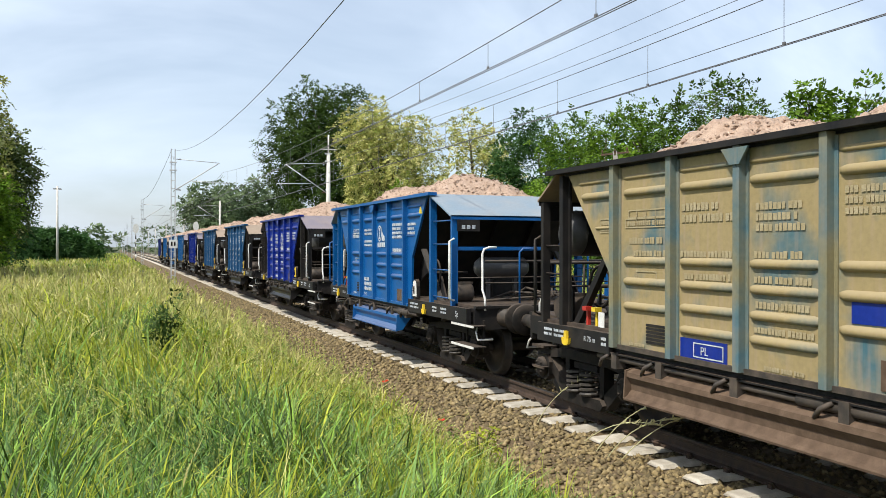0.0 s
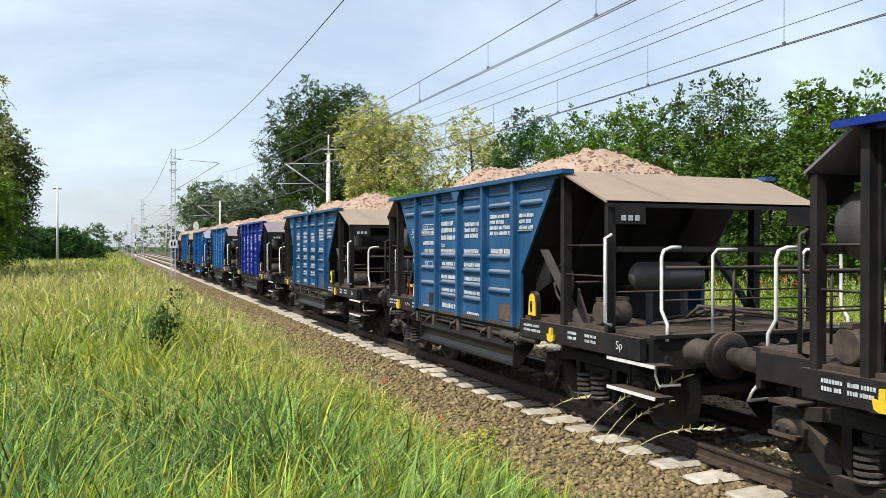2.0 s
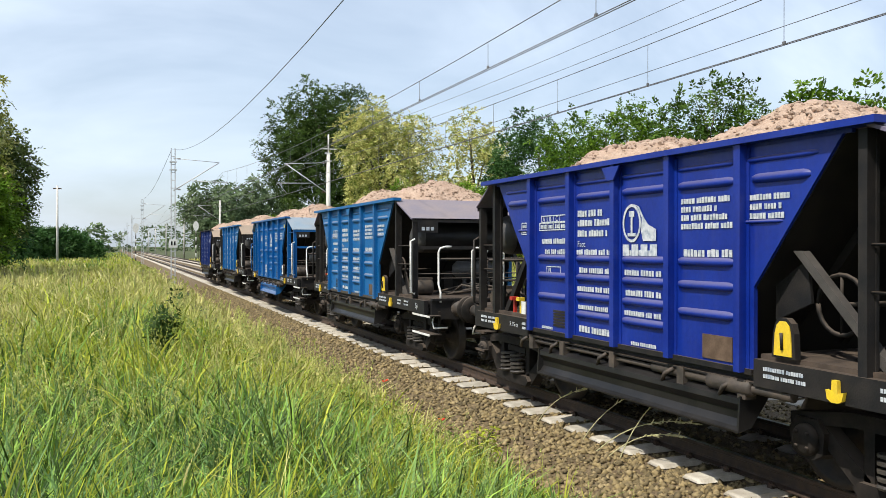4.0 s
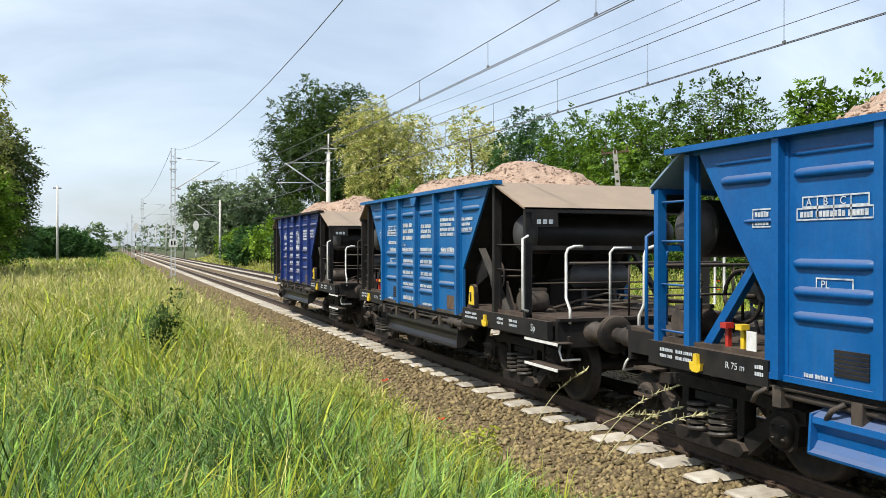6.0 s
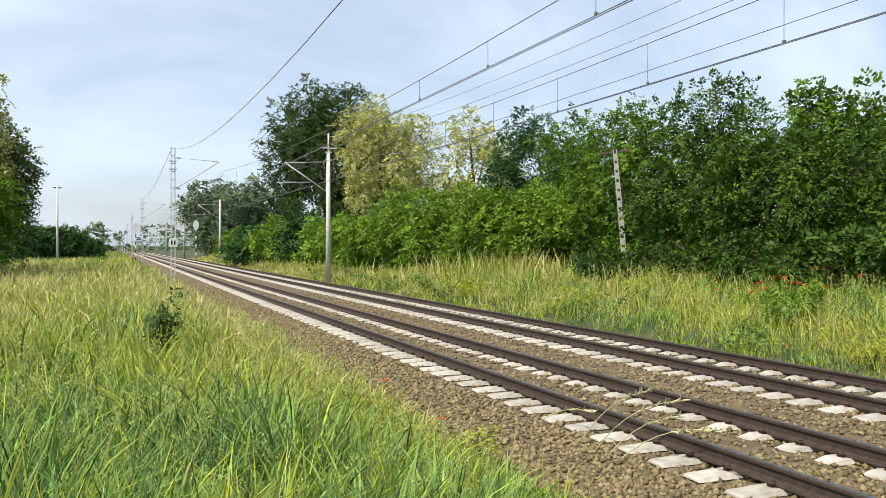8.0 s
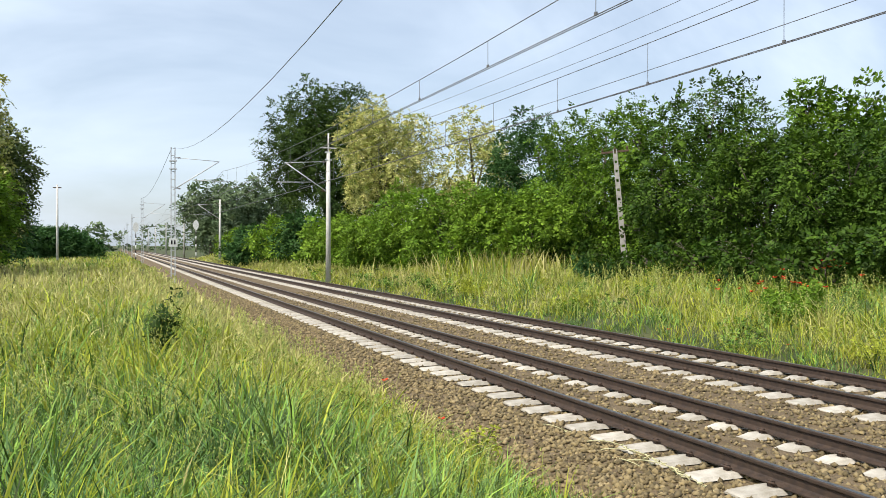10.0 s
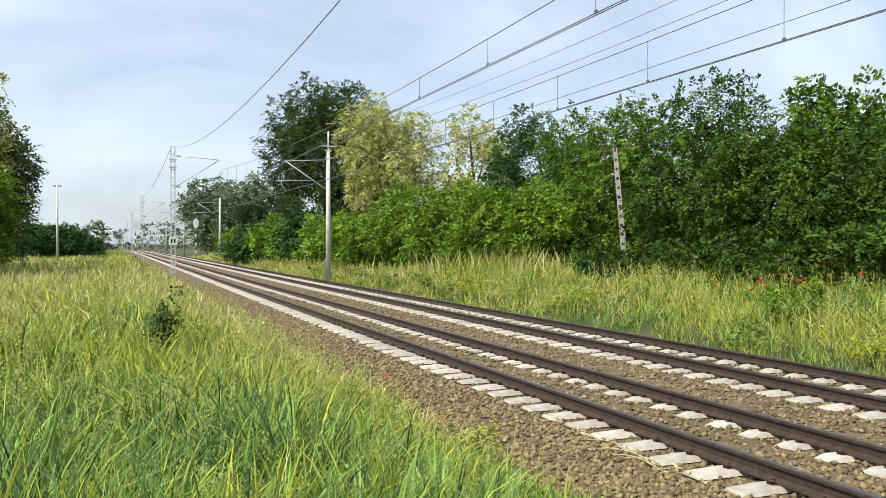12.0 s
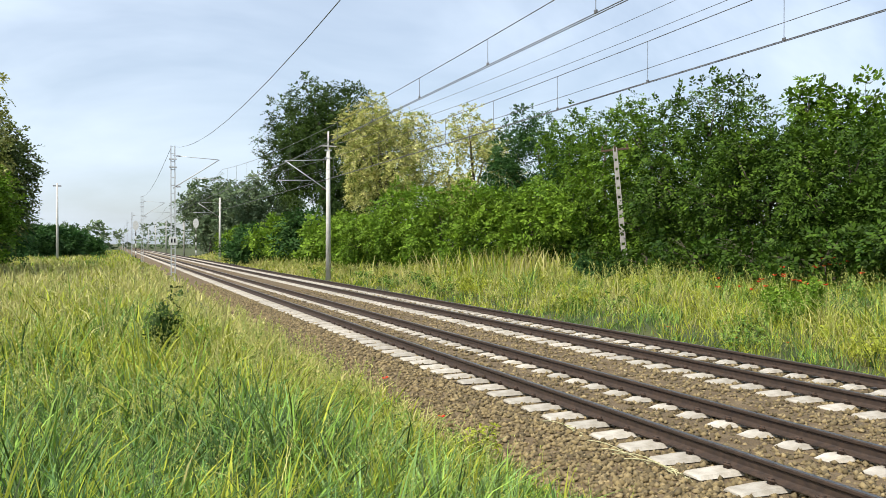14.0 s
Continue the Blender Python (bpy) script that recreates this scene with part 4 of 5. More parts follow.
M_FADED = material("faded_lettering", (0.36, 0.30, 0.18), (0.29, 0.235, 0.125), 0.7, scale=8)
TRAIN = [
    ("dust-caked khaki hopper wagon with teal ribs, loaded with stone", P_KHAKI, P_POST, M_FRAME, P_TAN, M_RUSTPLATE, 0, M_FADED, M_PIPE),
    ("bright blue hopper wagon with blue chutes, heaped with pink stone", P_BRIGHT, P_BRIGHT, P_BRIGHT, P_PALEBLUE, P_BRIGHT, 1, M_LETTER, P_BRIGHT),
    ("royal blue hopper wagon with white lettering, heaped with stone", P_ROYAL, P_ROYAL, M_FRAME, P_VIOLET, M_CHUTE, 0, M_LETTER, M_FRAME),
    ("faded steel-blue hopper wagon with dusty ribs, heaped with stone", P_STEEL, P_STEEL, M_FRAME, P_TAN, M_CHUTE, 0, M_LETTER, M_PIPE),
    ("faded steel-blue hopper wagon with a brown end plate", P_STEEL, P_STEEL, M_FRAME, P_TAN, M_CHUTE, 0, M_LETTER, M_PIPE),
    ("royal blue hopper wagon with a violet-grey end plate", P_ROYAL, P_ROYAL, M_FRAME, P_VIOLET, M_CHUTE, 0, M_LETTER, M_FRAME),
    ("azure blue hopper wagon with black end frames", P_AZURE, P_AZURE, M_FRAME, P_VIOLET, M_CHUTE, 0, M_LETTER, M_PIPE),
    ("bright blue hopper wagon with blue end frames and chutes", P_BRIGHT, P_BRIGHT, P_BRIGHT, P_PALEBLUE, P_BRIGHT, 1, M_LETTER, P_BRIGHT),
    ("azure blue hopper wagon with dusty white lettering", P_AZURE, P_AZURE, M_FRAME, P_TAN, M_CHUTE, 0, M_LETTER, M_PIPE),
    ("navy blue hopper wagon at the tail of the train", P_NAVY, P_NAVY, M_FRAME, P_TAN, M_CHUTE, 0, M_LETTER, M_PIPE),
]
wagons = [wagon(*row, k % 3, k + 1) for k, row in enumerate(TRAIN)]

# repainted blue patches and a framed mark on the khaki wagon
for y0, y1, z0, z1 in ((0.20, 0.86, 1.03, 1.22), (-1.80, -1.16, 1.52, 1.68)):
    bm = bmesh.new()
    bx(bm, -1.508, -1.50, y0, y1, z0, z1)
    patch_ = part("painted_patch", bm, P_ROYAL, wagons[0][0], "blue repainted patch")
    if y0 > 0:
        part("stencil", stencil_mesh("PL", 0.11), M_LETTER, patch_, "white stencilled letters").matrix_basis = pose(-1.512, y0 + 0.36, z0 + 0.05, 90, 0, -90)
        bm = bmesh.new()
        outline_box(bm, -1.509, y0 + 0.04, y0 + 0.46, z0 + 0.02, z0 + 0.16)
        tagged(part("mark", bm, M_LETTER, patch_, "small white framed mark"), kind="stuff")


# ---- overhead line ----
def wire(name, pts, r, label, group=""):
    bm = bmesh.new()
    tube(bm, pts, r, 5)
    return whole(name, bm, M_WIRE, label, "wire", group)


MAST_YS = [-12.0, 56.0, 117.0, 178.0, 240.0, 302.0, 364.0]


def sag(y, top=1.35, low=0.42):
    """Height of the messenger wire above the contact wire at y."""
    for a, b in zip(MAST_YS, MAST_YS[1:]):
        if a <= y <= b:
            t = (y - a) / (b - a) * 2 - 1
            return low + (top - low) * t * t
    return top


for cx, low in ((TRACK_A, 0.44), (TRACK_B, 0.82)):
    ys = np.arange(-12, 364.1, 4.0)
    contact = wire("contact_wire", [(cx + 0.15 * math.sin(y / 20), y, 5.5) for y in ys], 0.009, "black contact wire over the track", "overhead wires")
    wire("contact_wire", [(cx + 0.06 + 0.15 * math.sin(y / 20), y, 5.5) for y in ys], 0.009, "black contact wire over the track", "overhead wires")
    wire("messenger_wire", [(cx + 0.1 * math.sin(y / 20), y, 5.5 + sag(y, 1.4, low)) for y in ys], 0.009, "black messenger wire over the track", "overhead wires")
    for y in np.arange(-8.7 + (0.3 if cx > 8 else 0.0), 110, 3.9):
        bm = bmesh.new()
        x = cx + 0.12 * math.sin(y / 20)
        tube(bm, [(x, y, 5.5), (x, y, 5.5 + sag(y, 1.4, low))], 0.006, 5)
        bx(bm, x - 0.015, x + 0.015, y - 0.03, y + 0.03, 5.49, 5.54)
        whole("dropper", bm, M_WIRE, "thin dropper between messenger and contact wire", "wire", "droppers")


def mast(x, y, side, height, lattice):
    """An overhead-line mast with cantilever reaching over its track; side: +1 when the track lies towards +x."""
    w = empty("catenary_mast", pose(x, y, -0.45), "pale catenary mast with a cantilever arm, in trackside grass", "mast", "catenary masts")
    bm = bmesh.new()
    if lattice:
        for s in (-1, 1):
            prism(bm, [(s * 0.12 - 0.03, -0.06), (s * 0.12 + 0.03, -0.06), (s * 0.12 + 0.03, 0.06), (s * 0.12 - 0.03, 0.06)], 0, height, "z")
        for k in range(int(height / 0.5)):
            bx(bm, -0.12, 0.12, -0.05, -0.03, k * 0.5 + 0.2, k * 0.5 + 0.25)
    else:
        tube(bm, [(0, 0, 0), (0, 0, min(height, 8.7))], 0.19, 10, 0.12)
        if height > 9:
            tube(bm, [(0, 0, 8.6), (0, 0, height + 0.4)], 0.05, 6)
            bx(bm, -0.55, 0.55, -0.03, 0.03, 9.0, 9.06)
    part("pole", bm, M_CONC if not lattice else M_GALV, w)
    reach = side * 2.75
    bm = bmesh.new()
    tube(bm, [(0, 0, 6.05), (reach * 1.04, 0, 7.95)], 0.035, 6)
    part("cantilever_tube", bm, M_GALV, w)
    bm = bmesh.new()
    tube(bm, [(0, 0, 8.12), (reach * 1.02, 0, 7.95)], 0.02, 6)
    part("tie_rod", bm, M_GALV, w)
    bm = bmesh.new()
    tube(bm, [(reach * 0.42, 0, 6.72), (reach * 1.25, 0, 6.66)], 0.025, 6)
    tube(bm, [(reach * 1.2, 0, 6.66), (reach * 1.0, 0, 5.97)], 0.012, 5)
    part("registration_arm", bm, M_GALV, w)
    bm = bmesh.new()
    for z in (6.15, 8.1):
        for k in range(5):
            lathe(bm, [(side * (0.22 + k * 0.05), 0.03), (side * (0.235 + k * 0.05), 0.06), (side * (0.25 + k * 0.05), 0.03)], "x", (0, 0, z), 10)
    tagged(part("insulator", bm, M_RUSTPLATE, w), kind="stuff")
    bm = bmesh.new()
    bx(bm, -0.22, 0.22, -0.10, 0.10, height - 0.9, height - 0.82)
    bx(bm, -0.22, 0.22, -0.10, 0.10, height - 1.4, height - 1.32)
    part("clamp_band", bm, M_GALV, w)
    return w


for k, y in enumerate(MAST_YS):
    a = mast(3.55, y, 1, 8.75, True)
    b = mast(13.35, y - 1.0, -1, 9.6 if k == 1 else 8.75, False)
    if k == 1:
        bm = bmesh.new()
        bx(bm, -0.26, 0.26, -0.10, -0.07, 2.45, 2.98)
        sign = part("number_board", bm, M_WHITE, a, "white board with two dark bars")
        bm = bmesh.new()
        bx(bm, -0.14, -0.04, -0.105, -0.10, 2.6, 2.85)
        bx(bm, 0.04, 0.14, -0.105, -0.10, 2.6, 2.85)
        part("bar", bm, M_FRAME, sign)
feeder = [(3.45, y, 5.96 + 2.3 * ((y - 20) / 36) ** 2) for y in np.arange(-12, 56.1, 4)]
wire("feeder_wire", feeder, 0.009, "black feeder wire strung between mast heads", "overhead wires")
wire("feeder_wire", [(3.45, 56 + t * 61, 8.2 - 0.8 * math.sin(math.pi * t)) for t in np.linspace(0, 1, 12)], 0.013, "black feeder wire strung between mast heads", "overhead wires")


# ---- trees ----
def leaf_cloud(blobs, n, size, seed, shell=0.55, droop=0.2):
    """Leaves as bent quads on drooping sprays, the sprays spread through lumpy ellipsoids (x, y, z, rx, ry, rz)."""
    r = np.random.default_rng(seed)
    blobs = np.asarray(blobs, float)
    vol = (blobs[:, 3] * blobs[:, 4] * blobs[:, 5]) ** 0.75
    per = 9
    nt = n // per
    pick = r.choice(len(blobs), nt, p=vol / vol.sum())
    d = r.normal(0, 1, (nt, 3))
    d /= np.linalg.norm(d, axis=1)[:, None]
    lump = 1 + 0.24 * np.sin(d[:, 0] * 5 + pick * 1.7) * np.sin(d[:, 2] * 6 + pick) + 0.12 * r.normal(0, 1, nt)
    rad = (shell + (1 - shell) * r.uniform(0, 1, nt) ** 0.5) * lump
    c = blobs[pick, :3] + d * blobs[pick, 3:] * rad[:, None]

    def unit(v):
        return v / np.linalg.norm(v, axis=-1)[..., None]

    axis = unit(d * 0.8 + r.normal(0, 0.55, (nt, 3)) + np.array([0, 0, -droop]))
    side = unit(np.cross(axis, d * 0.6 + r.normal(0, 0.35, (nt, 3)) + np.array([0, 0, 0.8])))
    face = np.cross(side, axis)
    long = size * r.uniform(3.2, 5.6, nt)
    t = np.linspace(0.0, 1.0, per)[None, :, None]
    sign = np.where(np.arange(per) % 2 == 0, 1.0, -1.0)[None, :, None]
    p = c[:, None] + axis[:, None] * long[:, None, None] * t + np.array([0, 0, -0.35]) * long[:, None, None] * t ** 2
    way = unit(side[:, None] * sign * (1.0 - 0.75 * t ** 3) + axis[:, None] * (0.35 + 0.6 * t) + r.normal(0, 0.28, (nt, per, 3)))
    nrm = unit(face[:, None] + r.normal(0, 0.32, (nt, per, 3)))
    wide = unit(np.cross(nrm, way))
    s = size * r.uniform(0.7, 1.3, (nt, per, 1)) * (1.1 - 0.35 * t)
    mid = p + way * s + nrm * s * 0.14
    v = np.stack([p, mid + wide * s * 0.5, p + way * s * 2.0, mid - wide * s * 0.5], 2)
    return v.reshape(-1, 3), np.arange(nt * per * 4).reshape(-1, 4)


def tree(name, x, y, height, blobs, n, leaf, mat, label, trunk=0.25, seed=1, group="trees", limbs=9, kind=""):
    """A tapered trunk with limbs that reach into each lump of the crown; blobs are relative to the foot."""
    z0 = float(ground_z(x, y)) - 0.05
    t = empty(name, pose(x, y, z0), label, "tree" if height > 4 else "shrub", group, kind)
    q = random.Random(seed)
    bm = bmesh.new()
    top = height * 0.8
    line = [(0.25 * math.sin(seed + 2 * k) * k / 6, 0.2 * math.cos(seed * 2 + k) * k / 6, top * k / 6) for k in range(7)]
    tube(bm, line, trunk, 8, trunk * 0.2)
    order = sorted(blobs, key=lambda b: -b[3])[:limbs]
    for b in order:
        k = max(1, min(5, int(6 * max(0.12, (b[2] - b[5]) / top * 0.75))))
        p = Vector(line[k])
        e = Vector(b[:3]) + Vector((q.uniform(-0.3, 0.3), q.uniform(-0.3, 0.3), 0.3 * b[5]))
        mid = p.lerp(e, 0.5) + Vector((0, 0, 0.12 * (e - p).length))
        tube(bm, [p, mid, e], trunk * 0.42, 6, trunk * 0.06)
        for j in range(3):
            g = Vector(b[:3]) + Vector([q.uniform(-0.8, 0.8) * b[3 + i] for i in range(3)])
            tube(bm, [mid, mid.lerp(g, 0.6) + Vector((0, 0, 0.1)), g], trunk * 0.16, 5, trunk * 0.03)
    part("trunk", bm, M_BARK, t)
    v, f = leaf_cloud(blobs, n, leaf, seed, 0.68)
    part("crown", fast_mesh("crown", v, f, [mat]), mat, t)
    return t


def lumps(rx, rz, zc, n, seed, flat=1.0):
    """Crown lumps spread over an ellipsoid of radius rx and half-height rz about height zc."""
    q = random.Random(seed)
    out = [(0, 0, zc, rx * 0.54, rx * 0.54 * flat, rz * 0.62)]
    for k in range(int(n * 1.7)):
        a, u = k * 2.4 + q.uniform(0, 0.8), q.uniform(-0.85, 0.95)
        w = math.sqrt(max(0.05, 1 - u * u)) * 0.78
        s = q.uniform(0.15, 0.38)
        out.append((rx * w * math.cos(a), rx * w * flat * math.sin(a), zc + rz * 0.80 * u, rx * s, rx * s, rz * s * 0.95))
    return out



tree("oak_tree", 25.4, 103.0, 23.8, lumps(7.6, 10.2, 12.4, 24, 3), 58000, 0.185, L_OAK, "tall dark green oak with a dense uneven crown", 0.6, 3)
tree("robinia_tree", 24.2, 76.5, 16.0, lumps(4.9, 6.6, 9.4, 16, 5), 36000, 0.12, L_ROBINIA, "robinia tree covered in cream-white blossom", 0.32, 5)
tree("robinia_tree", 31.8, 73.5, 14.0, lumps(4.6, 5.8, 8.6, 14, 6), 15000, 0.16, L_ROBINIA, "pale flowering robinia tree among green trees", 0.28, 6)
tree("leafy_tree", 32.0, 60.0, 13.2, lumps(4.2, 6.2, 7.0, 14, 7), 30000, 0.13, L_DARK, "dark green leafy tree at the wood's edge", 0.26, 7)
for k, (x, y, h, rx, s) in enumerate(((30.0, 52.0, 11.6, 3.6, 8), (29.0, 46.0, 11.2, 3.6, 9), (29.5, 40.5, 10.6, 3.7, 10), (28.5, 35.5, 9.9, 3.7, 11), (28.0, 30.5, 7.9, 3.4, 12), (27.5, 26.0, 6.7, 3.3, 13), (27.0, 21.5, 5.7, 3.2, 14), (30.5, 17.0, 5.8, 3.4, 15))):
    tree("walnut_tree", x, y, h, lumps(rx, h * 0.53, h * 0.46, 17, s), 23000 if k < 4 else 28000, 0.118 if k < 4 else 0.098, L_WALNUT if k < 3 else L_DEEP, "broad bright green tree with foliage down to the grass", 0.22, s, "wood's edge trees")
for k, (x, y, h) in enumerate(((32.6, 32.4, 9.9), (32.8, 29.9, 9.6), (33.0, 27.0, 8.5))):
    tree("young_walnut_tree", x, y, h, lumps(1.5, 2.6, h - 2.6, 8, 40 + k), 2600, 0.16, L_WALNUT, "slender tree top standing above the wood's edge", 0.14, 40 + k, "wood's edge trees")
for k, (x, y, h, rx) in enumerate(((17.8, 66.0, 4.6, 2.4), (18.6, 61.0, 5.6, 2.6), (19.4, 56.5, 6.2, 2.8), (20.2, 52.0, 6.4, 2.9), (21.4, 48.0, 6.2, 2.7), (23.5, 45.5, 6.0, 2.6))):
    tree("shrub", x, y, h, lumps(rx, h * 0.50, h * 0.46, 11, 60 + k, 1.1), 12500, 0.128, L_SHRUB, "rounded bright green shrub in front of the trees", 0.12, 60 + k, "trackside shrubs")
for k, (x, y, h, rx) in enumerate(((15.5, 98.0, 4.6, 3.0), (17.5, 92.0, 5.2, 3.2), (18.5, 84.0, 5.6, 3.2), (18.5, 76.0, 5.0, 3.0), (16.5, 112.0, 4.6, 3.2), (17.0, 122.0, 5.0, 3.4))):
    tree("shrub", x, y, h, lumps(rx, h * 0.46, h * 0.50, 8, 80 + k, 1.1), 6000, 0.22, L_SHRUB if k % 2 else L_DARK, "rounded green shrub along the far side of the line", 0.12, 80 + k, "trackside shrubs")
# far trees take the leaf colour that has the haze in it
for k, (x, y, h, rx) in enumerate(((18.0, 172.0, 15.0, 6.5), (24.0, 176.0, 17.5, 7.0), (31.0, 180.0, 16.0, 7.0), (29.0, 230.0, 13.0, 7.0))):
    tree("distant_tree", x, y, h, lumps(rx, h * 0.47, h * 0.52, 12, 100 + k), 10000, 0.36, L_FAR, "broad tree in the distance, haze put into its grey-green leaves", 0.4, 100 + k, "distant trees")
for k, (x, y, h, rx, n, mt) in enumerate(((-8.9, 63.0, 15.9, 2.8, 12000, L_ROBINIA), (-9.2, 66.0, 13.2, 4.1, 20000, L_OLIVE), (-8.6, 58.0, 7.4, 3.4, 14000, L_SHRUB), (-9.6, 72.0, 6.3, 4.0, 9000, L_DARK))):
    tree("field_tree", x, y, h, lumps(rx, h * 0.47, h * 0.52, 13, 120 + k), int(n * 1.2), 0.15, mt, "leafy tree at the edge of the meadow", 0.3, 120 + k, "meadow trees")
for k, (x, y, h, rx) in enumerate(((-12.0, 150.0, 6.0, 4.5), (-8.8, 160.0, 5.6, 4.0), (-5.8, 172.0, 4.6, 3.2))):
    tree("hedge_bush", x, y, h, lumps(rx, h * 0.45, h * 0.48, 8, 140 + k), 7000, 0.34, L_DARK, "dark green bush on the far edge of the meadow", 0.15, 140 + k, "hedge bushes")
# added low shrubs: their dark leaves stand in for shade under the trees
for k, (x, y, h) in enumerate(((24.6, 31.5, 2.2), (24.4, 27.5, 2.6), (24.2, 23.5, 2.6), (24.0, 19.5, 2.8), (24.8, 35.5, 2.0), (25.6, 43.5, 2.2))):
    tree("shade_shrub", x, y, h, lumps(2.2, h * 0.5, h * 0.48, 8, 160 + k), 2600, 0.12, L_DEEP, "dark green shrub added at the wood's foot to stand for the shade there", 0.08, 160 + k, "undergrowth")
# distant woods on the horizon, in the haze-paled leaf colour
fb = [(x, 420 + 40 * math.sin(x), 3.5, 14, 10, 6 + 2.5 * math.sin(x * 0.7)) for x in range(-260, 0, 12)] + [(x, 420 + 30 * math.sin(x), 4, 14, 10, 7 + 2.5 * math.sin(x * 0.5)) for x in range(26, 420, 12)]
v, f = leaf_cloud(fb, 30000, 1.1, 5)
tagged(new("distant_woods", fast_mesh("distant_woods", v, f, [L_FAR])), "belt of distant woods on the horizon, haze put into its leaf colour", "woods", kind="stuff")


# ---- poles and signals ----
def lattice_pole():
    p = empty("concrete_pole", pose(25.45, 38.2, 0.35, 0, -5.0, -33) , "leaning pierced concrete line pole before the trees", "pole")
    bm = bmesh.new()
    for s in (-1, 1):
        prism(bm, [(s * 0.16, 0), (s * 0.10, 0), (s * 0.055, 6.9), (s * 0.115, 6.9)], -0.08, 0.08, "y")
    for k in range(13):
        w_ = 0.14 - 0.004 * k
        bx(bm, -w_, w_, -0.07, 0.07, 0.30 + k * 0.5, 0.66 + k * 0.5)
    part("pole", bm, M_POLE, p)
    bm = bmesh.new()
    bx(bm, -0.75, 0.75, -0.05, 0.05, 6.72, 6.82)
    for x in (-0.65, 0.65, 0.0):
        lathe(bm, [(6.82, 0.03), (6.9, 0.05), (7.02, 0.04)], "z", (x, 0, 0), 8)
    part("crossarm", bm, M_RUSTPLATE, p)


lattice_pole()
lp = empty("wooden_pole", pose(-6.0, 107.0, -0.3), "slim grey wooden line pole in the meadow", "pole")
bm = bmesh.new()
tube(bm, [(0, 0, 0), (0, 0, 9.4)], 0.15, 8, 0.10)
part("pole", bm, M_CONC, lp)
bm = bmesh.new()
bx(bm, -0.45, 0.45, -0.05, 0.05, 9.0, 9.12)
part("crossarm", bm, M_RUSTPLATE, lp)


def signal(x, y, h):
    s = empty("railway_signal", pose(x, y, -0.4), "white-backed railway signal on a black and white banded post", "signal", "railway signals")
    for k in range(8):
        bm = bmesh.new()
        tube(bm, [(0, 0, h * k / 8), (0, 0, h * (k + 1) / 8)], 0.085, 10)
        part("post_band", bm, M_WHITE if k % 2 else M_FRAME, s)
    bm = bmesh.new()
    prism(bm, [(0.46 * math.cos(t), h + 0.5 + 0.80 * math.sin(t)) for t in np.linspace(0, 2 * math.pi, 20, endpoint=False)], -0.1, 0.04, "y")
    part("signal_head", bm, M_WHITE, s)


signal(12.9, 146.0, 5.4)
signal(3.5, 148.0, 5.0)
wire("feeder_wire", [(TRACK_B, y, 5.74 + 0.0004 * (y - 20) ** 2) for y in np.arange(-12, 56, 4.0)], 0.007, "thin auxiliary wire over the far track", "overhead wires")
for z in (8.24, 7.71):
    wire("feeder_wire", [(13.3, y, z + 0.0008 * ((y + 12) % 68 - 34) ** 2) for y in np.arange(-12, 240, 4.0)], 0.008, "thin grey feeder wire along the far masts", "overhead wires")


# ---- meadow growth ----
def blades(xy, height, width, lean, seed, index, t, shape, drop=0.03, away=None):
    """Grass blades: strips that arch over and droop, one island each; away: the way a blade leans, in radians."""
    r = np.random.default_rng(seed)
    n = len(xy)
    h, w = height * r.uniform(0.45, 1.2, n), width * r.uniform(0.6, 1.4, n)
    a, b = r.uniform(0, 2 * np.pi, n), r.uniform(0, 2 * np.pi, n)
    if away is not None:
        a = away + r.normal(0, 0.8, n)
    bend = lean * r.uniform(0.2, 1.7, n)
    z = ground_z(xy[:, 0], xy[:, 1]) - drop
    t, shape, m = np.array(t), np.array(shape) * 0.5, len(t)
    dx, dy = np.cos(a), np.sin(a)
    px = xy[:, 0, None] + (dx * bend * h)[:, None] * (0.25 * t + 0.75 * t ** 2)
    py = xy[:, 1, None] + (dy * bend * h)[:, None] * (0.25 * t + 0.75 * t ** 2)
    pz = z[:, None] + h[:, None] * (t - (0.30 * np.minimum(bend, 1.6) ** 1.3)[:, None] * t ** 3)
    wx, wy = np.cos(b)[:, None] * w[:, None] * shape, np.sin(b)[:, None] * w[:, None] * shape
    v = np.stack([np.stack([px - wx, py - wy, pz], -1), np.stack([px + wx, py + wy, pz], -1)], 2).reshape(-1, 3)
    k = np.arange(n)[:, None] * 2 * m
    f = np.stack([np.stack([k[:, 0] + 2 * j, k[:, 0] + 2 * j + 1, k[:, 0] + 2 * j + 3, k[:, 0] + 2 * j + 2], 1) for j in range(m - 1)], 1).reshape(-1, 4)
    return v, f, np.repeat(index, m - 1)


def tussocks(feet, per, seed, base=0.05, grow=0.006):
    """Blade feet in tufts round the given feet: places, the way each leans, and a number that a tuft shares."""
    r = np.random.default_rng(seed)
    n = len(feet)
    rad = (base + grow * np.hypot(feet[:, 0], feet[:, 1])) * r.uniform(0.5, 1.6, n)
    off = r.normal(0, 1, (n, per, 2)) * rad[:, None, None]
    xy = (feet[:, None] + off).reshape(-1, 2)
    return xy, np.arctan2(off[..., 1], off[..., 0]).ravel(), np.repeat(r.normal(0, 1, n), per)


def wedge(n, d0, d1, a0, a1, power, seed):
    """Places in a fan about the standing point, thinning with distance."""
    r = np.random.default_rng(seed)
    d = d0 + (d1 - d0) * r.uniform(0, 1, n) ** power
    a = np.radians(r.uniform(a0, a1, n))
    return np.stack([d * np.sin(a), d * np.cos(a)], 1)


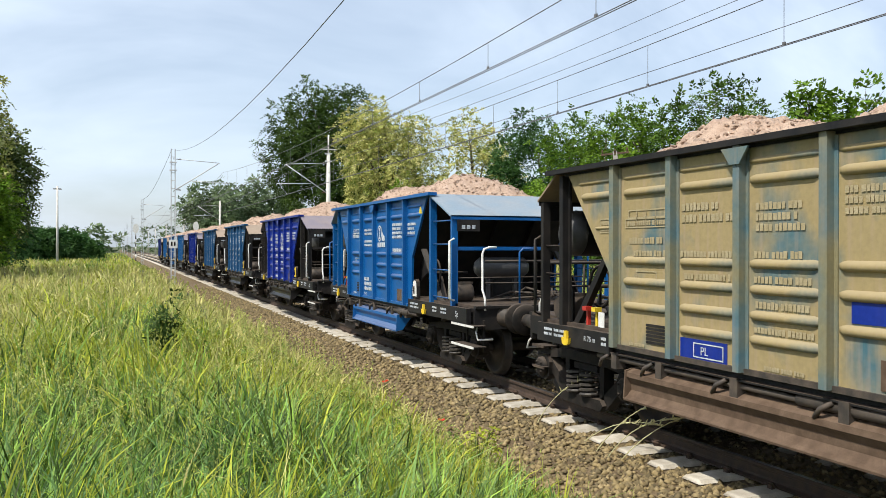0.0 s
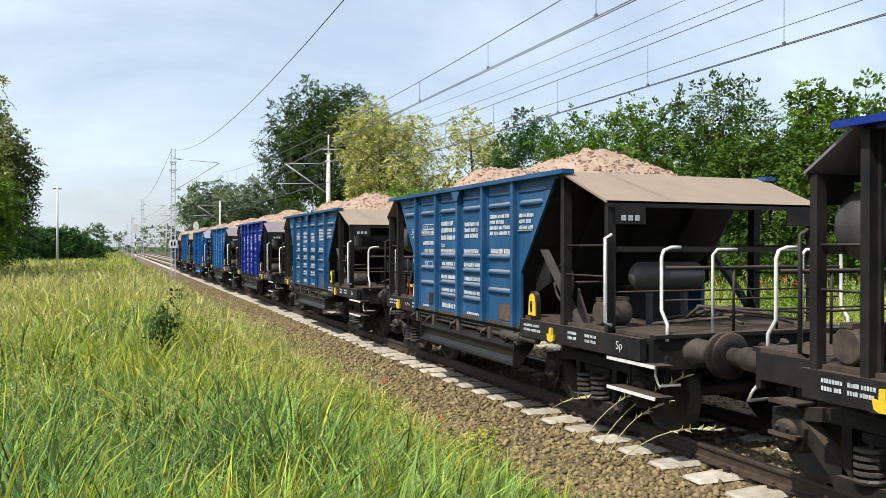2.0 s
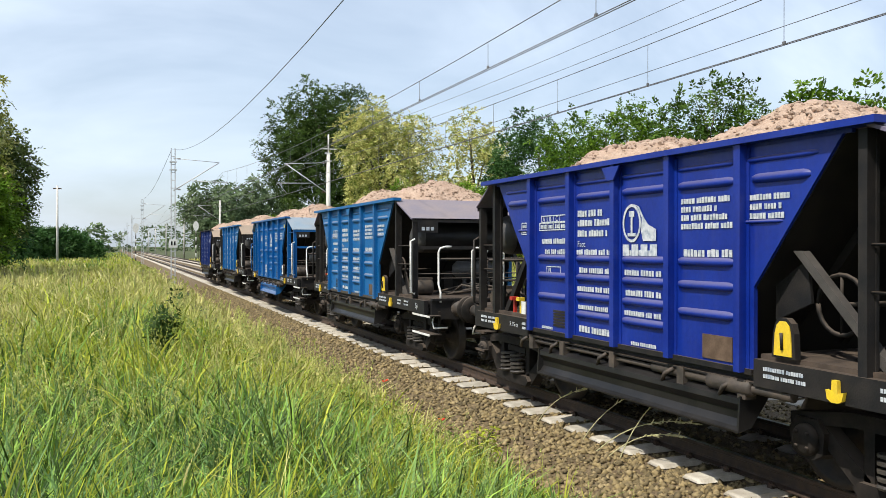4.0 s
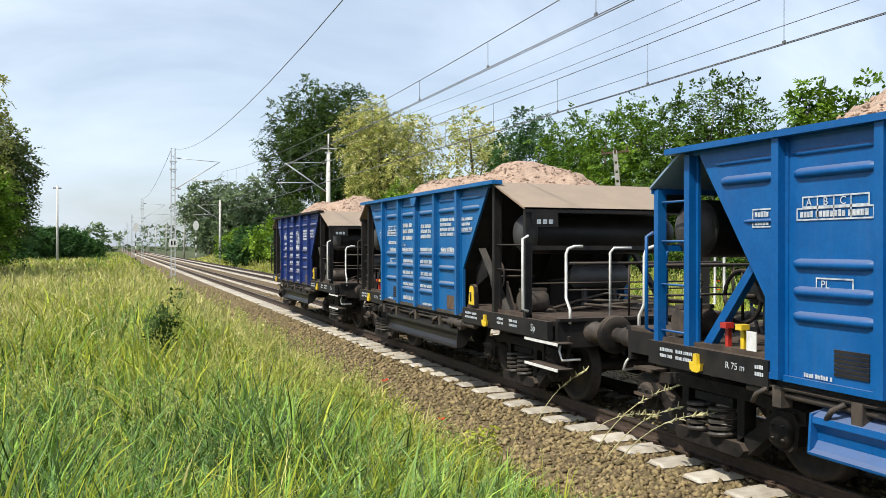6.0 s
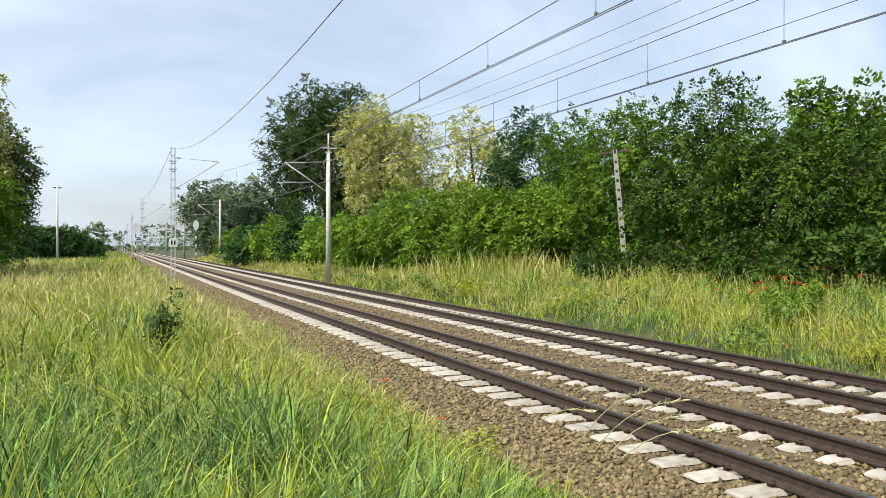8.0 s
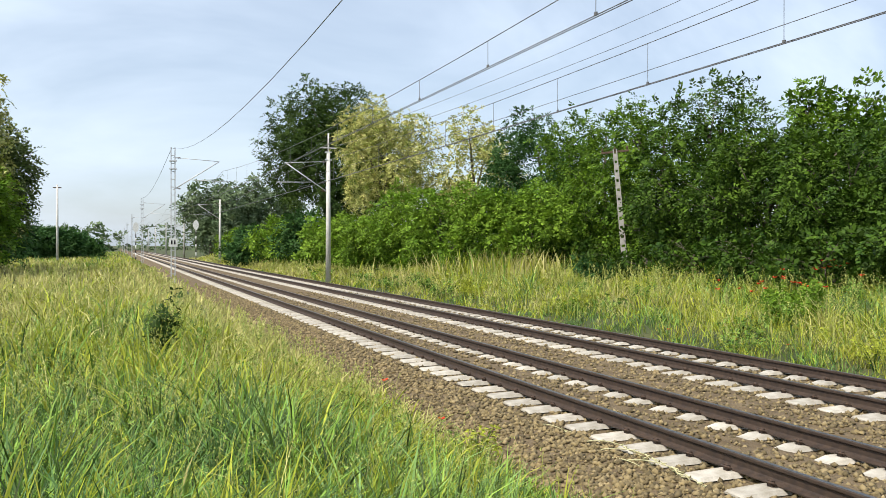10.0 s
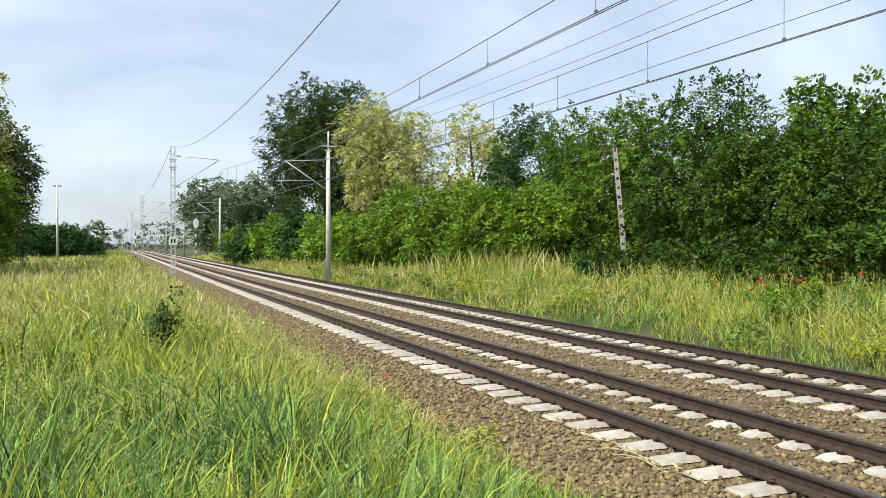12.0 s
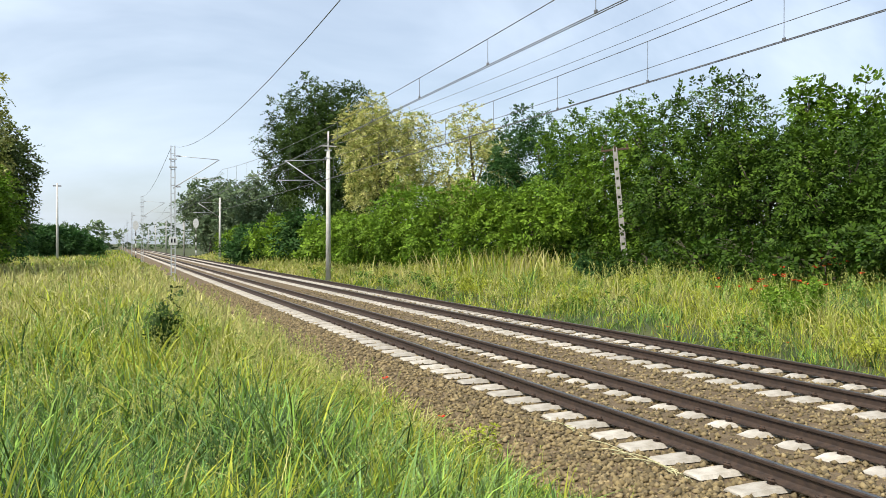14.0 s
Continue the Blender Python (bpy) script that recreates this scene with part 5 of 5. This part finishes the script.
BLADE = ((0.0, 0.4, 0.75, 1.0), (0.8, 1.0, 0.7, 0.05))
SHORT = ((0.0, 0.6, 1.0), (0.8, 1.0, 0.05))
SEEDED = ((0.0, 0.7, 0.84, 1.0), (0.16, 0.12, 1.0, 0.1))


def meadow(name, xy, height, width, lean, seed, label, mix, form=SHORT, away=None, shared=None):
    """Blades in four tints; mix: how ripe the growth is, from -1 (lush blue-green) to 2 (straw); shared: a tuft's own tint and height."""
    r = np.random.default_rng(seed + 1)
    x, y = xy[:, 0], xy[:, 1]
    own = r.normal(0, 0.75, len(xy)) if shared is None else 0.55 * shared + r.normal(0, 0.4, len(xy))
    patch = 0.45 * np.sin(x * 0.9 + 1.3 * np.sin(y * 0.21)) + 0.35 * np.sin(y * 0.55 + x * 0.35) + 0.35 * np.sin(2.1 * x - 1.3 * y) + own + mix
    idx = np.digitize(patch, (-0.45, 0.45, 1.55))
    hh = height * np.interp(x, [1.5, 3.0, 4.5, 10.0, 12.2, 15.0], [1.0, 0.62, 0.28, 0.3, 0.3, 1.0]) * (1 + 0.2 * np.sin(x * 1.7 + y * 0.6) + 0.12 * np.sin(3.1 * y - x))
    if shared is not None:
        hh = hh * np.clip(1 + 0.26 * np.roll(shared, 7), 0.5, 1.5)
    v, f, i = blades(xy, hh, width, lean, seed, idx, *form, away=away)
    tagged(new(name, fast_mesh(name, v, f, [G_BLUE, G_GREEN, G_RIPE, G_STRAW], i)), label, "grass", kind="stuff")


def panicles(name, xy, height, seed, label):
    """Thin stems that carry a loose head of small seeds."""
    r = np.random.default_rng(seed)
    n, d = len(xy), np.hypot(xy[:, 0], xy[:, 1])
    h = height * r.uniform(0.7, 1.2, n) * np.interp(xy[:, 0], [2.0, 4.5, 10, 12.2, 15], [1.0, 0.6, 0.6, 0.6, 1.0])
    a = r.uniform(0, 2 * np.pi, n)
    foot = np.stack([xy[:, 0], xy[:, 1], ground_z(xy[:, 0], xy[:, 1]) - 0.03], 1)
    lean = np.stack([np.cos(a), np.sin(a), 0 * a], 1) * (h * r.uniform(0.03, 0.28, n))[:, None]
    up = np.array([0, 0, 1.0]) * h[:, None]
    w = 0.0008 + 0.00018 * d
    side = np.stack([np.sin(a * 3), np.cos(a * 3), 0 * a], 1) * w[:, None]
    v = [np.stack([foot - side, foot + side, foot + 0.4 * lean + 0.65 * up + side, foot + 0.4 * lean + 0.65 * up - side], 1),
         np.stack([foot + 0.4 * lean + 0.65 * up - side, foot + 0.4 * lean + 0.65 * up + side, foot + lean + up + side * 0.5, foot + lean + up - side * 0.5], 1)]
    for k in range(11):
        t = 0.70 + 0.031 * k
        c = foot + lean * t ** 2 + up * t + r.normal(0, 0.02, (n, 3)) * (1.15 - t) * 4
        q = r.normal(0, 1, (n, 3)) + np.array([0, 0, 1.3])
        q = q / np.linalg.norm(q, axis=1)[:, None] * (0.009 + 0.0009 * d)[:, None] * (1.3 - 0.05 * k)
        e = np.cross(q, r.normal(0, 1, (n, 3)))
        e = e / np.linalg.norm(e, axis=1)[:, None] * (0.0016 + 0.00045 * d)[:, None]
        v.append(np.stack([c - q, c + e, c + q, c - e], 1))
    v = np.concatenate(v, 1).reshape(-1, 3)
    tagged(new(name, fast_mesh(name, v, np.arange(len(v)).reshape(-1, 4), [G_HEAD])), label, "grass", kind="stuff")


def fan(n, d0, d1, a0, a1, seed):
    """Places in a fan about the standing point, so that growth looks equally dense near and far."""
    r = np.random.default_rng(seed)
    u = r.uniform(0, 1, n)
    d = np.where(r.uniform(0, 1, n) < 0.62, 1 / (1 / d1 + u * (1 / d0 - 1 / d1)), d0 + (d1 - d0) * u ** 2.4)
    a = np.radians(r.uniform(a0, a1, n))
    return np.stack([d * np.sin(a), d * np.cos(a)], 1)


def edge_x(y):
    return np.interp(y, [5, 7.3, 9.4, 12, 16, 21, 24, 40, 110], [4.05, 3.95, 3.75, 3.95, 4.4, 4.55, 4.35, 4.5, 4.5]) - 0.14 * np.sin(y * 2.6) - 0.1 * np.sin(y * 5.3)


def reach(xy):
    return np.hypot(xy[:, 0], xy[:, 1])


feet = fan(16500, 2.6, 110, -9, 46, 21)
feet = feet[feet[:, 0] < edge_x(feet[:, 1])]
field, away, shared = tussocks(feet, 12, 23)
keep = field[:, 0] < edge_x(field[:, 1]) + 0.15
field, away, shared = field[keep], away[keep], shared[keep]
field_mix = np.interp(field[:, 0], [-3, -1.5, 1, 2.0, 3.0, 4], [0.3, 0.0, -0.4, 0.3, 1.2, 1.8]) + np.interp(reach(field), [4, 9, 14, 25, 45], [-0.7, -0.4, 0.4, 1.4, 2.0])
close = reach(field) < 13
for near, form, seed in ((close, BLADE, 22), (~close, SHORT, 24)):
    d = reach(field[near])
    meadow("meadow_grass", field[near], 0.62, 0.0122 + 0.0009 * d, 0.62, seed, "tall green meadow grass, yellower towards the line", field_mix[near], form, away[near], shared[near])
heads = fan(7500, 4.0, 90, -9, 40, 31)
heads = heads[(heads[:, 0] < edge_x(heads[:, 1]) - 0.3) & (np.random.default_rng(5).uniform(0, 1, len(heads)) < np.interp(reach(heads), [5, 14], [0.03, 1.0]))]
panicles("seeding_grass", heads, 0.80, 41, "pale feathery seed heads above the meadow grass")
r0 = np.random.default_rng(91)
around = np.stack([r0.uniform(-22, 4.2, 26000), r0.uniform(-18, 12, 26000)], 1)
around = around[(np.hypot(around[:, 0], around[:, 1]) > 1.6) & ((around[:, 1] < 2.2) | (np.abs(np.degrees(np.arctan2(around[:, 0], around[:, 1])) - 18) > 27))]
meadow("meadow_grass", around, 0.55, 0.022, 0.4, 92, "tall green meadow grass round the standing place", np.full(len(around), 0.2))
tuft = np.stack([r0.normal(21.5, 1.8, 2600), r0.normal(46.0, 2.6, 2600)], 1)
meadow("tall_verge_grass", tuft, 1.55, 0.055, 0.3, 93, "tall pale grass stand on the far verge", np.full(len(tuft), 1.7))
edge = fan(9000, 5.0, 40, 8, 46, 35)
edge = edge[(edge[:, 0] > 3.6) & (edge[:, 0] < 4.8) & (np.random.default_rng(37).uniform(0, 1, len(edge)) < 0.4)]
meadow("edge_weeds", edge, 0.5, 0.004 + 0.001 * reach(edge), 0.6, 36, "sparse short weeds along the ballast edge", np.full(len(edge), 0.6))
far = wedge(16000, 90, 320, -9, 4, 1.5, 25)
far = far[far[:, 0] < 3.8]
meadow("far_meadow_grass", far, 0.55, 0.14, 0.4, 26, "distant yellow-green meadow grass", np.full(len(far), 0.9))
r_ = np.random.default_rng(27)
ry = 9 + 150 * r_.uniform(0, 1, 82000) ** 2.1
rx = 12.3 + 16 * r_.uniform(0, 1, len(ry)) ** 1.05
verge, away, shared = tussocks(np.stack([rx, ry], 1)[::9], 10, 29, 0.05, 0.003)
verge = np.maximum(verge, [12.35, 5.0])
rx, ry = verge[:, 0], verge[:, 1]
meadow("verge_grass", verge, 0.62 * (1 + 0.45 * np.sin(rx * 0.9 + 0.6 * np.sin(ry * 0.4)) * np.sin(ry * 0.5)), 0.003 + 0.00074 * reach(verge), 0.75, 28, "tall yellow-green grass on the far verge", np.interp(rx, [12, 18, 28], [0.75, 0.9, 0.6]) + np.interp(ry, [14, 22, 45, 60], [-0.45, -0.2, 0.2, 0.9]), SHORT, away, shared)
vh = np.stack([12.8 + 14 * r_.uniform(0, 1, 3200), 10 + 120 * r_.uniform(0, 1, 3200) ** 1.8], 1)
panicles("seeding_grass", vh, 0.95, 43, "pale seed heads above the verge grass")


def weed(name, x, y, h, n, leaf, mat, label, seed, spread=0.3):
    """A leafy herb: a few stems with leaves along them."""
    z0 = float(ground_z(x, y)) - 0.03
    t = empty(name, pose(x, y, z0), label, "plant", "meadow weeds")
    q = random.Random(seed)
    bm = bmesh.new()
    blobs = []
    for k in range(6):
        a, l = k * 2.4 + q.random(), h * q.uniform(0.6, 1.0)
        e = Vector((spread * math.cos(a) * q.uniform(0.3, 1), spread * math.sin(a) * q.uniform(0.3, 1), l))
        tube(bm, [(0, 0, 0), (e.x * 0.4, e.y * 0.4, l * 0.55), e], 0.012, 5, 0.004)
        blobs += [(e.x * f, e.y * f, l * f, spread * 0.33, spread * 0.33, h * 0.12) for f in (0.55, 0.8, 1.0)]
    tagged(part("stem", bm, L_DARK, t), kind="stuff")
    v, f = leaf_cloud(blobs, n, leaf, seed, 0.1, 0.4)
    part("leaves", fast_mesh("leaves", v, f, [mat]), mat, t)


weed("thistle", 0.80, 15.2, 1.34, 560, 0.05, L_OAK, "dark green thistle standing above the meadow grass", 201, 0.22)
weed("wild_bush", 16.8, 17.4, 0.9, 2200, 0.05, L_SHRUB, "low dark green bush in the verge grass", 202, 0.9)
weed("wild_bush", 18.5, 19.0, 1.1, 2500, 0.06, L_SHRUB, "low green bush in the verge grass", 203, 0.9)
weed("wild_bush", 22.5, 36.5, 1.3, 2500, 0.08, L_DARK, "low dark bush at the foot of the pole", 204, 1.3)
weed("wild_bush", 14.6, 25.4, 0.6, 900, 0.05, L_SHRUB, "small green herb by the far rail", 205, 0.3)
for k, (x, y) in enumerate(((3.2, 4.9), (1.2, 4.6), (-0.4, 5.2), (2.4, 7.4), (3.6, 8.2), (-1.0, 8.5))):
    weed("meadow_herb", x, y, 0.5, 420, 0.028, L_SHRUB if k % 2 else G_RIPE, "yellow-green herb among the meadow grass", 210 + k, 0.22)

# leafy herbs and pale bedstraw mixed into the sward
rh = np.random.default_rng(55)
for name, n, d0, d1, a0, a1, up, mat, leaf, label in (
        ("sward_herbs", 2600, 3.6, 22, -8, 40, 0.40, G_GREEN, 0.016, "broad-leaved green herbs mixed into the meadow grass"),
        ("bedstraw", 600, 9.0, 26, -8, 30, 0.52, G_HEAD, 0.012, "pale yellow-green flowering bedstraw in the meadow"),
        ("edge_bedstraw", 420, 5.0, 22, 20, 44, 0.20, G_RIPE, 0.014, "yellow-green low herbs along the ballast edge")):
    at = fan(n, d0, d1, a0, a1, int(1000 * leaf))
    at = at[at[:, 0] < edge_x(at[:, 1]) - 0.05]
    if name == "edge_bedstraw":
        at = at[at[:, 0] > 2.8]
    low = np.interp(at[:, 0], [1.5, 3.0, 4.3], [1.0, 0.75, 0.35])
    size = 0.05 + 0.006 * reach(at)
    herb = np.stack([at[:, 0], at[:, 1], ground_z(at[:, 0], at[:, 1]) + up * low * rh.uniform(0.7, 1.3, len(at)), size, size, 0.7 * size], 1)
    v, f = leaf_cloud(herb, 22 * len(herb), leaf, 56, 0.2, 0.3)
    tagged(new(name, fast_mesh(name, v, f, [mat])), label, "herbs", kind="stuff")

qb = random.Random(9)
for k in range(60):
    y = 11 + 60 * qb.random() ** 1.6
    x = qb.uniform(13.6, 24.5)
    weed("verge_herb", x, y, qb.uniform(0.45, 0.95), 600, 0.026 + 0.0008 * y, (G_GREEN, G_RIPE, G_GREEN, G_RIPE)[k % 4], "leafy herb clump in the verge grass", 400 + k, qb.uniform(0.4, 1.0))


def poppy(x, y, h, size, seed):
    z0 = float(ground_z(x, y)) - 0.03
    p = empty("poppy", pose(x, y, z0, 0, 0, seed * 50), "red poppy in bloom among grass", "flower", "poppies")
    bm = bmesh.new()
    tube(bm, [(0, 0, 0), (0.02, 0.01, h * 0.6), (0.05, 0, h)], 0.004, 5)
    part("stem", bm, L_SHRUB, p)
    bm = bmesh.new()
    for k in range(4):
        a = k * math.pi / 2
        c, s = math.cos(a), math.sin(a)
        ring = [bm.verts.new((0.05 + size * r * (c * 1 - s * t), size * r * (s * 1 + c * t), h + size * u)) for r, t, u in ((0.05, 0, 0), (0.7, -0.75, 0.35), (1.05, -0.35, 0.6), (1.05, 0.35, 0.55), (0.7, 0.75, 0.3))]
        bm.faces.new(ring)
    part("petals", bm, M_POPPY, p)


q_ = random.Random(77)
for k in range(26):
    if k < 9:
        poppy(23.4 + q_.uniform(-0.9, 0.9), 23.0 + q_.uniform(-0.9, 0.9), q_.uniform(1.0, 1.35), 0.10, k)
    else:
        poppy(18.0 + q_.uniform(-1.6, 1.6), 19.0 + q_.uniform(-1.6, 1.6), q_.uniform(0.95, 1.25), 0.075, k)
for k, (x, y) in enumerate(((4.15, 13.1), (4.25, 13.4), (3.55, 9.2), (13.2, 18.0), (13.3, 15.5), (13.6, 14.2))):
    poppy(x, y, 0.40, 0.04, 40 + k)

# long grass stalks bending over the sleeper ends
stalks = []
for k, (x, y, l) in enumerate(((5.12, 8.3, 1.6), (5.16, 8.7, 1.4), (5.10, 7.8, 1.55), (5.14, 9.8, 1.2), (5.08, 8.0, 1.2))):
    bm = bmesh.new()
    q = random.Random(300 + k)
    arc = [Vector((0.10 * l * t * t, -0.30 * l * t * t, l * t * (1 - 0.15 * t))) for t in np.linspace(0, 1, 8)]
    tube(bm, arc, 0.007, 5, 0.003)
    for j in range(16):
        c = arc[5].lerp(arc[7], j / 15) if j > 5 else arc[4].lerp(arc[6], j / 8)
        d = Vector((q.uniform(-1, 1), q.uniform(-1, 0.2), q.uniform(0.6, 1.6))).normalized() * 0.075
        tube(bm, [c, c + d * 0.5 + Vector((0, 0, 0.004)), c + d], 0.010, 5, 0.003)
    st = whole("grass_stalk", bm, G_PALE, "long pale grass stalk with a seed head beside the sleepers", "grass stalk", "trackside grass stalks")
    st.matrix_basis = pose(x, y, -0.26, 60, 20, 0)
    stalks.append((st, x, y))


def motions():
    """The train passes at a steady pace towards and past the camera."""
    speed, tail = 13.1, 11.87
    for k, (w, wheels) in enumerate(wagons):
        at_seven = tail - (9 - k) * 10.84 + (-0.15, -0.02, -0.10, -0.10, -0.05, 0.0, 0.08, 0.15, 0.10, 0.14)[k]
        walk(w, [(t, pose(TRACK_A, at_seven - speed * (t - 7.0), 0)) for t in (0.0, 3.5, 7.0, 10.5, 14.0)])
        for o in wheels:
            y = o.location.y
            walk(o, [(i / 30, pose(0, y, 0.46, math.degrees(speed / 0.455 * i / 30) % 360)) for i in range(0, 421, 1)])

    # stalks whip in the train's draught, then settle low
    for k, (st, x, y) in enumerate(stalks):
        rows = []
        for i in range(0, 57):
            t = i * 0.25
            gust = 1.0 if t < 7.8 else max(0.12, 1.0 - (t - 7.8) / 1.5)
            lean = 76 - 44 * gust + 11 * gust * math.sin(5.1 * t + 1.7 * k) + 4 * math.sin(2.3 * t + k)
            rows.append((t, pose(x, y, -0.26, lean, 16 + 6 * gust * math.sin(3.7 * t + k), 0)))
        walk(st, rows)


motions()
